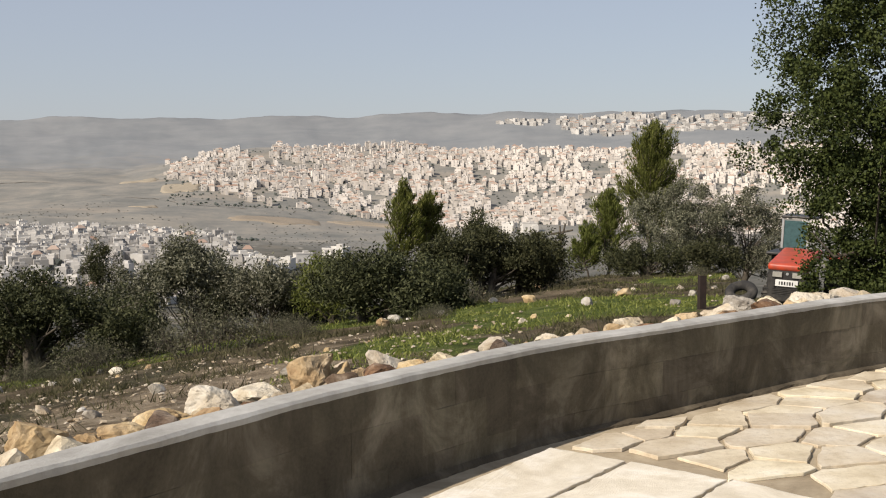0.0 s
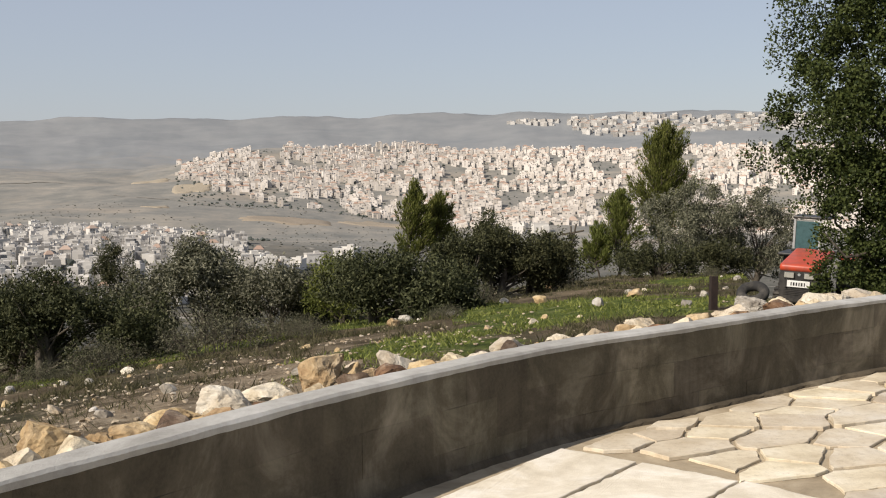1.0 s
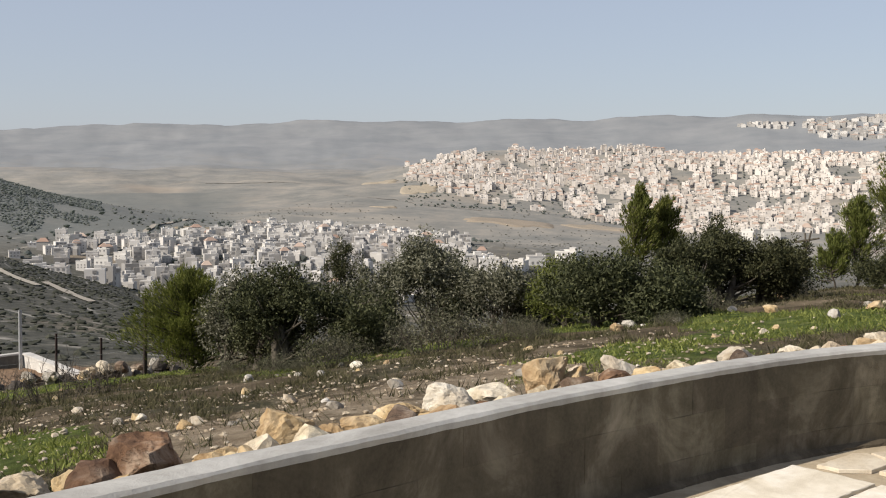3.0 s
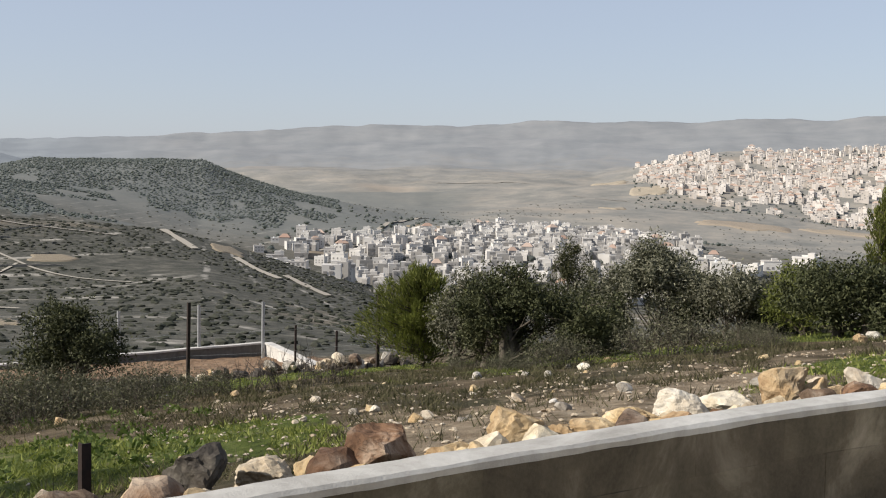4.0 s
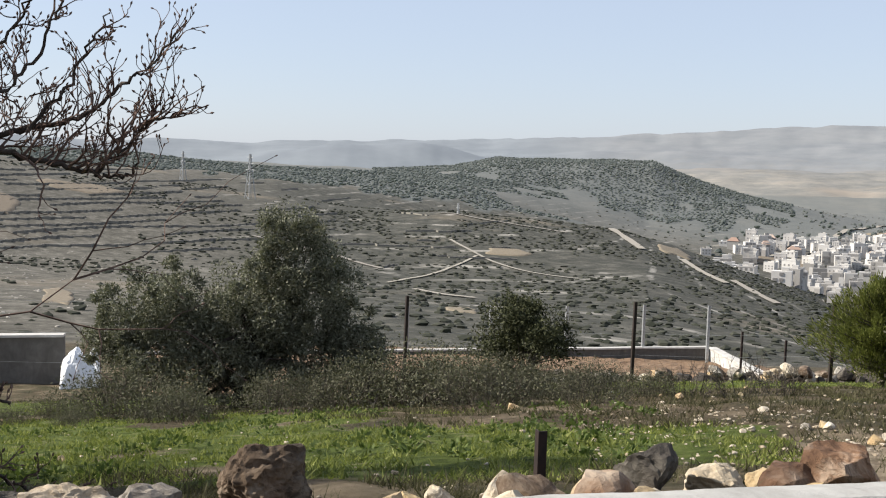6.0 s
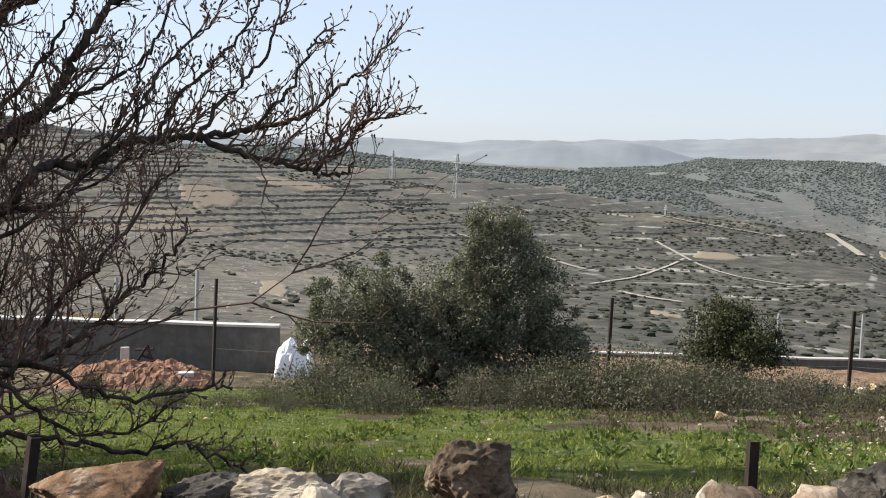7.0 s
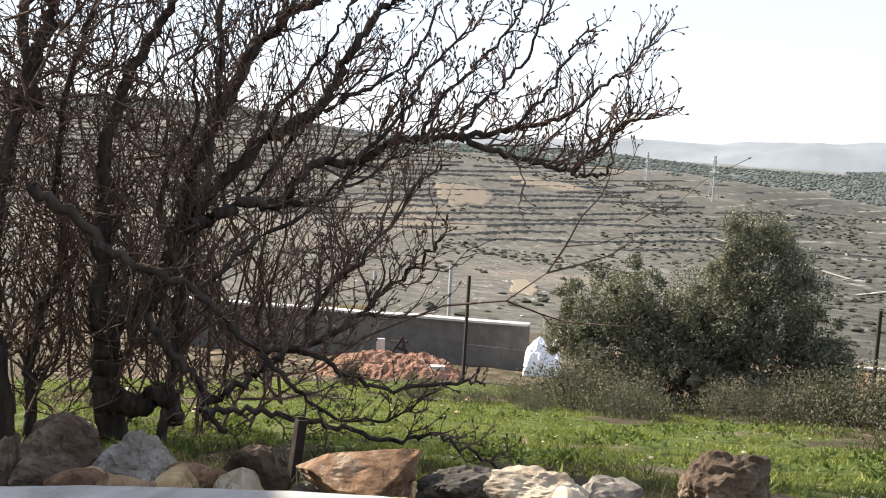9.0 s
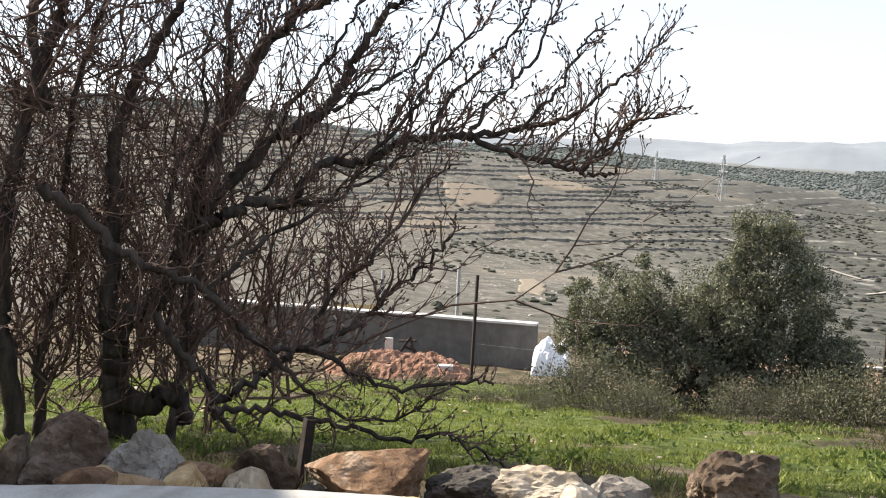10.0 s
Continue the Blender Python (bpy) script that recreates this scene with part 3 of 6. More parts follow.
def cells(points, bounds):
    """Voronoi cells by cutting a box with half planes."""
    out = []
    turn = Matrix.Rotation(radians(-38), 2) @ Matrix.Diagonal((1.0, 1.0))
    wide = Matrix.Diagonal((1 / 1.55, 1.0))
    there, home = wide @ turn, (wide @ turn).inverted()
    points = [there @ p for p in points]
    all_xy = np.array([(p.x, p.y) for p in points])
    for i, p in enumerate(points):
        poly = [p + Vector(q) for q in ((-1, -1), (1, -1), (1, 1), (-1, 1))]
        near = np.argsort(np.hypot(all_xy[:, 0] - p.x, all_xy[:, 1] - p.y))[1:18]
        for k in near:
            q = points[k]
            mid, nrm = (p + q) / 2, (q - p)
            cut = []
            for a, b in zip(poly, poly[1:] + poly[:1]):
                da, db = (a - mid).dot(nrm), (b - mid).dot(nrm)
                if da <= 0:
                    cut.append(a)
                if da * db < 0:
                    cut.append(a.lerp(b, da / (da - db)))
            poly = cut
            if len(poly) < 3:
                break
        out.append([home @ q for q in poly])
    return out


def shrink(poly, gap):
    """A convex polygon pulled in by gap on every side."""
    c = sum(poly, Vector((0, 0))) / len(poly)
    out = []
    n = len(poly)
    for i in range(n):
        a, b, d = poly[i - 1], poly[i], poly[(i + 1) % n]
        u, w = (b - a), (d - b)
        if u.length < 1e-4 or w.length < 1e-4:
            continue
        n1, n2 = Vector((-u.y, u.x)).normalized(), Vector((-w.y, w.x)).normalized()
        bis = n1 + n2
        k = max(bis.length_squared / 2, 0.35)
        out.append(b + bis * (gap / k) if ((c - b).dot(bis) > 0) else b - bis * (gap / k))
    return out


def slab_mesh(poly, thick, rng):
    """A flat stone with a chipped, bevelled rim; local to its middle."""
    c = sum(poly, Vector((0, 0))) / len(poly)
    rim = []
    for a, b in zip(poly, poly[1:] + poly[:1]):
        k = max(1, int((b - a).length / 0.055))
        for j in range(k):
            q = a.lerp(b, j / k) - c
            rim.append(q * 0.985 + Vector((rng.uniform(-0.008, 0.008), rng.uniform(-0.008, 0.008))))
    n = len(rim)
    tilt = (rng.uniform(-0.008, 0.008), rng.uniform(-0.008, 0.008))
    verts = [(q.x, q.y, 0.0) for q in rim] + [(q.x, q.y, thick - 0.003 + q.x * tilt[0] + q.y * tilt[1]) for q in rim]
    verts += [(q.x * 0.985, q.y * 0.985, thick + q.x * tilt[0] + q.y * tilt[1] + rng.uniform(-0.001, 0.001)) for q in rim] + [(0, 0, thick)]
    faces = []
    for i in range(n):
        j = (i + 1) % n
        faces += [(i, j, j + n, i + n), (i + n, j + n, j + 2 * n, i + 2 * n), (i + 2 * n, j + 2 * n, 3 * n)]
    return c, verts, faces


def build_terrace():
    bm = bmesh.new()
    inner = [p for p in LINE] + [Vector((9, 10)), Vector((9, -6)), Vector((-3.35, -6))]
    vs = [bm.verts.new((p.x, p.y, -0.012)) for p in inner]
    bmesh.ops.triangulate(bm, faces=[bm.faces.new(vs[::-1])])
    bmesh.ops.recalc_face_normals(bm, faces=bm.faces[:])
    if sum(f.normal.z for f in bm.faces) < 0:
        bmesh.ops.reverse_faces(bm, faces=bm.faces[:])
    floor = tagged(part("terrace_floor", bm, MAT["mortar"], None), "terrace bedding of sandy mortar between paving stones", "floor", kind="structure")
    rng = random.Random(21)
    # smooth cement screed beside the wall
    screed = [((-1.08, 3.62), (0.58, 5.88), (0.94, 5.60), (-0.75, 3.36)), ((-0.73, 3.34), (0.96, 5.585), (1.36, 5.25), (-0.33, 3.05)),
              ((-0.31, 3.03), (1.38, 5.235), (1.70, 4.90), (0.08, 2.80))]
    for q in screed:
        c, v, f = slab_mesh([Vector(p) for p in q][::-1], 0.010 + rng.uniform(0, 0.008), rng)
        ob = finish("cement_slab", v, f, MAT["slab"], False, floor, "smooth pale cement screed with white stains")
        ob.location = (c.x, c.y, -0.01)
    seen = np.zeros((0, 2))
    for x, y in zip([rng.uniform(-3.4, 6.5) for _ in range(6000)], [rng.uniform(-2, 9.8) for _ in range(6000)]):
        if not len(seen) or np.hypot(seen[:, 0] - x, seen[:, 1] - y).min() > rng.choice((0.22, 0.27, 0.34, 0.42)):
            seen = np.vstack([seen, (x, y)])
    seen = seen[beyond_wall(seen[:, 0], seen[:, 1]) < 0.4]
    pts = [Vector(q) for q in seen]
    depth = beyond_wall(seen[:, 0], seen[:, 1])
    far_v, far_f = [], []
    for p, deep, poly in zip(pts, depth, cells(pts, (-4, -5, 8, 11))):
        if len(poly) < 3 or deep > -0.12:
            continue
        area = abs(sum(a.x * b.y - b.x * a.y for a, b in zip(poly, poly[1:] + poly[:1]))) / 2
        if area < 0.02 or area > 0.6 or max((q - p).length for q in poly) > 1.0:
            continue
        inside = any(all(((Vector(b) - Vector(a)).x * (p.y - a[1]) - (Vector(b) - Vector(a)).y * (p.x - a[0])) < 0.06 for a, b in zip(q, q[1:] + q[:1])) for q in screed)
        if inside:
            continue
        poly = shrink(poly, rng.uniform(0.007, 0.026))
        if deep > -0.8:
            for _ in range(3):
                far = beyond_wall([q.x for q in poly], [q.y for q in poly])
                poly = [q if d < -0.06 else q + (p - q) * 0.35 for q, d in zip(poly, far)]
        if len(poly) < 3:
            continue
        c, v, f = slab_mesh(poly, rng.uniform(0.012, 0.028), rng)
        if p.y > 3.0 and p.x > -1.5:
            ob = finish("paving_stone", v, f, MAT["paving"], False, floor)
            ob.location = (c.x, c.y, -0.01)
        else:
            k = len(far_v)
            far_v += [(a + c.x, b + c.y, z - 0.01) for a, b, z in v]
            far_f += [tuple(i + k for i in g) for g in f]
    rest = finish("paving_stones", far_v, far_f, MAT["paving"], False, floor)
    rest["kind"] = "stuff"


build_wall()
build_terrace()


# ---- rocks laid along the wall ----
def rock_mesh(seed, sx, sy, sz, sharp=0.5, detail=3):
    """A broken stone: a ball cut by random planes, then roughened. Its base is at z = 0."""
    rng = random.Random(seed)
    bm = bmesh.new()
    bmesh.ops.create_icosphere(bm, subdivisions=detail, radius=0.62)
    planes = [(Vector((rng.gauss(0, 1), rng.gauss(0, 1), rng.gauss(0, 0.8))).normalized(), rng.uniform(0.26, 0.48)) for _ in range(9 + int(6 * sharp))]
    off = rng.uniform(0, 90)
    for v in bm.verts:
        p = v.co.copy()
        for n, d in planes:
            over = p.dot(n) - d
            if over > 0:
                p -= n * over * (0.75 + 0.25 * sharp)
        w = noise.fractal(p * 3.2 + Vector((off, 0, 0)), 1.0, 2.1, 4)
        c = noise.noise(p * 7 + Vector((0, off, 0)))
        e = abs(noise.fractal(p * 8.5 + Vector((0, off, off)), 1.0, 2.0, 3))
        p *= 1 + (0.17 - 0.11 * sharp) * w + 0.05 * (1.2 - sharp) * c - 0.26 * (1 - 0.8 * sharp) * max(0.0, noise.noise(p * 4.4 + Vector((0, 0, off))) - 0.1) - 0.17 * (1.15 - sharp) * e
        v.co = p
    lo = Vector([min(v.co[i] for v in bm.verts) for i in range(3)])
    hi = Vector([max(v.co[i] for v in bm.verts) for i in range(3)])
    for v in bm.verts:
        u = [(v.co[i] - lo[i]) / (hi[i] - lo[i]) for i in range(3)]
        v.co = Vector(((u[0] - 0.5) * sx, (u[1] - 0.5) * sy, u[2] * sz))
    return bm


ROCK_WORDS = {"W": "broken white limestone rock with clean faces", "C": "cream limestone rock lying behind the garden wall",
              "T": "tan pitted limestone rock lying behind the garden wall", "O": "rust-stained orange and brown limestone boulder",
              "B": "dark brown pitted limestone boulder beside the wall", "D": "blackened weathered stone beside the wall",
              "G": "grey-white weathered limestone rock beside the wall"}
ROCKS_FAR = ((-1.03, 4.99, 0.29, 0.16, "W"), (-0.89, 5.19, 0.29, 0.12, "W"), (-1.03, 4.79, 0.15, 0.08, "C"), (-0.66, 5.43, 0.23, 0.22, "T"),
             (-0.53, 5.48, 0.14, 0.16, "T"), (-0.42, 5.62, 0.17, 0.10, "T"), (-0.31, 5.98, 0.23, 0.15, "W"), (-0.14, 5.94, 0.15, 0.09, "C"),
             (-0.02, 6.06, 0.19, 0.10, "C"), (0.13, 6.20, 0.16, 0.08, "C"), (0.31, 6.48, 0.22, 0.13, "W"), (0.65, 6.89, 0.18, 0.09, "C"),
             (0.96, 7.11, 0.15, 0.05, "W"), (1.23, 7.34, 0.23, 0.12, "C"))
ROCKS_END = ((1.70, 7.70, 0.19, 0.11, "T"), (1.95, 8.01, 0.25, 0.09, "C"), (2.25, 8.41, 0.27, 0.16, "G"), (2.51, 8.61, 0.27, 0.17, "C"),
             (2.88, 8.81, 0.35, 0.18, "W"), (3.17, 9.18, 0.30, 0.17, "W"), (3.46, 9.50, 0.31, 0.19, "W"))
ROCKS_MID = ((-1.21, 4.71, 0.27, 0.11, "T"), (-1.29, 4.42, 0.23, 0.10, "T"), (-1.40, 4.28, 0.15, 0.10, "T"), (-1.54, 4.16, 0.24, 0.20, "T"),
             (-1.81, 3.50, 0.27, 0.20, "O"), (-2.00, 3.39, 0.19, 0.11, "T"), (-2.08, 3.16, 0.23, 0.14, "C"), (-2.22, 2.95, 0.22, 0.23, "D"),
             (-2.31, 2.85, 0.10, 0.13, "C"), (-1.66, 3.81, 0.23, 0.10, "T"), (-1.59, 3.96, 0.16, 0.08, "D"), (-2.53, 2.60, 0.16, 0.10, "C"),
             (-2.69, 2.48, 0.12, 0.09, "C"))
ROCKS_LEFT = ((-3.77, 0.01, 0.31, 0.22, "B"), (-3.69, 0.25, 0.25, 0.18, "G"), (-3.63, 0.43, 0.18, 0.10, "O"), (-3.56, 0.61, 0.19, 0.16, "B"),
              (-3.41, 0.90, 0.42, 0.21, "O"), (-3.28, 1.19, 0.24, 0.13, "D"), (-3.18, 1.41, 0.29, 0.14, "C"), (-3.11, 1.63, 0.21, 0.12, "G"),
              (-2.98, 1.98, 0.33, 0.21, "B"), (-3.78, -0.16, 0.14, 0.17, "B"), (-3.45, 0.75, 0.12, 0.07, "D"))


def build_rocks():
    for k, (x, y, w, h, tone) in enumerate(ROCKS_FAR + ROCKS_END + ROCKS_MID + ROCKS_LEFT):
        b = math.degrees(math.atan2(x, y))
        sharp = 0.8 if tone in "WO" else 0.4
        if k >= len(ROCKS_FAR + ROCKS_END + ROCKS_MID):
            w, h = w * (1.14 if w < 0.3 else 0.95), h * (1.28 if w < 0.4 else 1.0)
        bm = rock_mesh(100 + k, w * 1.02, w * 0.8, h * 1.0 + 0.03, sharp, 5 if w > 0.26 else 4)
        rock = part("rock", bm, MAT[tone], None, smooth=False)
        x, y = x * 1.012, y * 1.012
        rock.matrix_basis = pose(x, y, height(x, y) - 0.03, 0, 0, -b)
        tagged(rock, ROCK_WORDS[tone], "rock", "rocks along the garden wall")
    rng = random.Random(66)
    small = [rock_mesh(300 + k, 1, 0.8, 0.7, 0.7, 3) for k in range(6)]
    meshes = []
    for bm, tone in zip(small, "CTCTBO"):
        me = bpy.data.meshes.new("small_rock")
        bm.to_mesh(me), bm.free()
        me.materials.append(MAT[tone])
        meshes.append(me)
    for _ in range(150):
        p, o = wall_at(rng.uniform(2.6, RUN[-1] - 4))
        q = p + o * (WALL_THICK + 0.07 + 0.34 * rng.random() ** 1.6)
        ob = new("small_rock", meshes[rng.randrange(6)])
        ob.matrix_basis = pose(q.x, q.y, height(q.x, q.y) - 0.012, 0, 0, rng.uniform(0, 360)) @ Matrix.Scale(0.06 + 0.17 * rng.random() ** 1.4, 4)
        tagged(ob, "small broken limestone piece beside the wall", "rock", "rocks along the garden wall")


build_rocks()

# ---- plants ----
def tube(verts, faces, path, radii, sides=6):
    """Adds a tapered tube along a path of Vectors to the lists."""
    base = len(verts)
    ref = Vector((0.31, 0.77, 0.55))
    n = len(path)
    for i, (p, r) in enumerate(zip(path, radii)):
        d = (path[min(i + 1, n - 1)] - path[max(i - 1, 0)]).normalized()
        u = d.cross(ref).normalized()
        w = d.cross(u)
        for k in range(sides):
            a = 2 * math.pi * k / sides
            verts.append(tuple(p + (u * math.cos(a) + w * math.sin(a)) * r))
    for i in range(n - 1):
        for k in range(sides):
            a, b = base + i * sides + k, base + i * sides + (k + 1) % sides
            faces.append((a, b, b + sides, a + sides))


def leaves(rng, centres, radii, counts, long, wide, up=0.2, lean=None):
    """Leaf blades in clumps: lists of verts and faces. up: how far they point outwards and upwards."""
    V = []
    for c, r, n in zip(centres, radii, counts):
        d = rng.normal(size=(n, 3))
        d /= np.linalg.norm(d, axis=1)[:, None]
        p = np.asarray(c) + d * (rng.uniform(0.15, 1.0, n) ** 0.5)[:, None] * np.asarray(r)
        way = rng.normal(size=(n, 3)) + d * up * 2 + np.array([0, 0, up])
        if lean is not None:
            way = way * 0.55 + np.asarray(lean) * 1.6
        way /= np.linalg.norm(way, axis=1)[:, None]
        side = np.cross(way, rng.normal(size=(n, 3)))
        side /= np.linalg.norm(side, axis=1)[:, None]
        L = long * rng.uniform(0.6, 1.3, n)[:, None]
        W = wide * rng.uniform(0.6, 1.3, n)[:, None]
        V.append(np.stack([p, p + way * L * 0.45 + side * W, p + way * L, p + way * L * 0.5 - side * W], 1).reshape(-1, 3))
    V = np.concatenate(V)
    return V, np.arange(len(V)).reshape(-1, 4)


def crown_clumps(rng, w, d, h, base, n, size, lumps):
    """Clump centres over several lumps (x, y, z, radius) given as shares of the crown."""
    cs, rs = [], []
    for _ in range(n):
        lx, ly, lz, lr = lumps[rng.integers(len(lumps))]
        v = rng.normal(size=3)
        v /= np.linalg.norm(v)
        shoot = rng.uniform() < 0.14                            # a spray that stands out of the crown
        k = rng.uniform(0.25, 1.0) ** 0.45 * lr * (rng.uniform(1.08, 1.3) if shoot else rng.uniform(0.82, 1.12))
        c = np.array([(lx + v[0] * k) * w / 2, (ly + v[1] * k) * d / 2, base + (lz + v[2] * k * 0.62) * h])
        if c[2] < base * 0.7:
            c[2] = base * 0.7 + rng.uniform(0, 0.25)
        cs.append(c)
        s = size * (rng.uniform(0.3, 0.5) if shoot else rng.uniform(0.35, 1.25))
        rs.append((s * rng.uniform(0.7, 1.2), s * rng.uniform(0.7, 1.2), s * rng.uniform(0.6, 1.3)))
    return cs, rs


def leafy_tree(name, at, w, h, leaf, words, category, seed, lumps, n_clumps=60, per=140, long=0.054, wide=0.0105, size=0.22, trunk=0.07,
               base=None, bark="bark_grey", up=0.2, stems=1, group="", loose=7):
    """A tree or bush: trunk with limbs into a crown of clumps of small leaves."""
    rng = np.random.default_rng(seed)
    tree = thing(name, at, words, category, group)
    base = h * 0.2 if base is None else base
    lumps = list(lumps) * 3 + [(rng.uniform(-0.7, 0.7), rng.uniform(-0.5, 0.5), rng.uniform(0.08, 0.75), rng.uniform(0.16, 0.36)) for _ in range(loose)]
    cs, rs = crown_clumps(rng, w, w * 0.9, h - base, base, n_clumps, size, lumps)
    verts, faces = [], []
    for s in range(stems):
        lean = Vector((rng.uniform(-0.2, 0.2), rng.uniform(-0.2, 0.2), 1))
        foot = Vector((rng.uniform(-0.1, 0.1) * stems, rng.uniform(-0.1, 0.1) * stems, -0.08))
        path = [foot + lean * (h * 0.5 * k / 5) + Vector((rng.normal() * 0.03, rng.normal() * 0.03, 0)) * h * 0.3 for k in range(6)]
        tube(verts, faces, path, [trunk * (1.25, 1, 0.9, 0.8, 0.65, 0.4)[k] for k in range(6)], 8)
        finish("trunk" if stems == 1 else "stem", verts, faces, MAT[bark], True, tree)
        verts, faces = [], []
        for c in cs[s::stems * max(2, len(cs) // 24)]:
            a = path[1 + int(rng.integers(0, 4))]
            b = Vector(c)
            mid = a.lerp(b, 0.5) + Vector(rng.normal(size=3)) * 0.06 * h
            tube(verts, faces, [a, a.lerp(mid, 0.6), mid, b], [trunk * 0.3, trunk * 0.2, trunk * 0.12, trunk * 0.05], 5)
            finish("limb", verts, faces, MAT[bark], True, tree)
            verts, faces = [], []
    counts = [int(per * 0.92 * rng.uniform(0.6, 1.4)) for _ in cs]
    v, f = leaves(rng, cs, rs, counts, long, wide, up)
    finish("crown", v.tolist(), f.tolist(), MAT[leaf], False, tree)
    return tree


def spire(name, at, w, h, words, seed, tips, per=130, bark="bark_grey", base=0.5, sway=0.25, leaf="pine_leaf"):
    """A wind-blown conifer: upswept sprays of needles that end in loose tips."""
    rng = np.random.default_rng(seed)
    tree = thing(name, at, words, "tree", "trees below the garden")
    verts, faces, cs, rs, V = [], [], [], [], []
    trunk = [Vector((0.06 * math.sin(k * 1.3), 0.05 * math.cos(k), -0.1 + h * 0.86 * k / 7)) for k in range(8)]
    tube(verts, faces, trunk, [0.075 * (1 - k / 8.5) * h / 3.6 for k in range(8)], 7)
    for i in range(tips):
        t = rng.uniform(0.0, 1.0) ** 0.8
        z0 = base + (h - base) * t * 0.78
        a = rng.uniform(0, 2 * math.pi)
        reach = w / 2 * (1 - t) ** 0.5 * rng.uniform(0.35, 1.25) * (1.0 if t > 0.15 else 0.8)
        start = Vector((0.03 * math.sin(i), 0.03 * math.cos(i), z0))
        end = start + Vector((math.cos(a) * reach + sway * 0.4, math.sin(a) * reach, (h - base) * rng.uniform(0.10, 0.27)))
        mid = start.lerp(end, 0.55) - Vector((0, 0, 0.05 * h * rng.uniform(0, 1)))
        tube(verts, faces, [start, mid, end], [0.018, 0.012, 0.004], 4)
        for k in range(6):
            q = mid.lerp(end, k / 5) if k > 1 else start.lerp(mid, 0.5 + 0.5 * k)
            cs.append(tuple(q))
            s = 0.095 * (1.25 - 0.15 * k) * (w / 1.2) ** 0.5
            rs.append((s, s, s * 1.5))
        way = (end - mid).normalized()
        v, f = leaves(rng, cs[-6:], rs[-6:], [per // 6] * 6, 0.085, 0.008, 0.3, tuple(way + Vector((0, 0, 0.4))))
        V.append(v)
    finish("trunk", verts, faces, MAT[bark], True, tree)
    V = np.concatenate(V)
    finish("crown", V.tolist(), np.arange(len(V)).reshape(-1, 4).tolist(), MAT[leaf], False, tree)
    return tree


ROUND = ((0, 0, 0.5, 0.85), (-0.45, 0.1, 0.4, 0.5), (0.45, -0.1, 0.42, 0.5), (0.1, 0, 0.75, 0.42))
WIDE = ((-0.5, 0, 0.45, 0.5), (0.5, 0, 0.5, 0.5), (0, 0, 0.55, 0.6), (-0.2, -0.2, 0.7, 0.4), (0.7, 0, 0.3, 0.35))
TALL = ((0, 0, 0.3, 0.75), (0.1, 0, 0.6, 0.6), (-0.15, 0, 0.82, 0.35), (-0.5, 0, 0.35, 0.4))
BELOW = "trees below the garden"


def tree_height(b, r, top):
    """Height of a tree that reaches the elevation top (degrees) as seen from the terrace."""
    x, y = r * math.sin(radians(b)), r * math.cos(radians(b))
    return 1.5 + r * math.tan(radians(top)) - height(x, y)


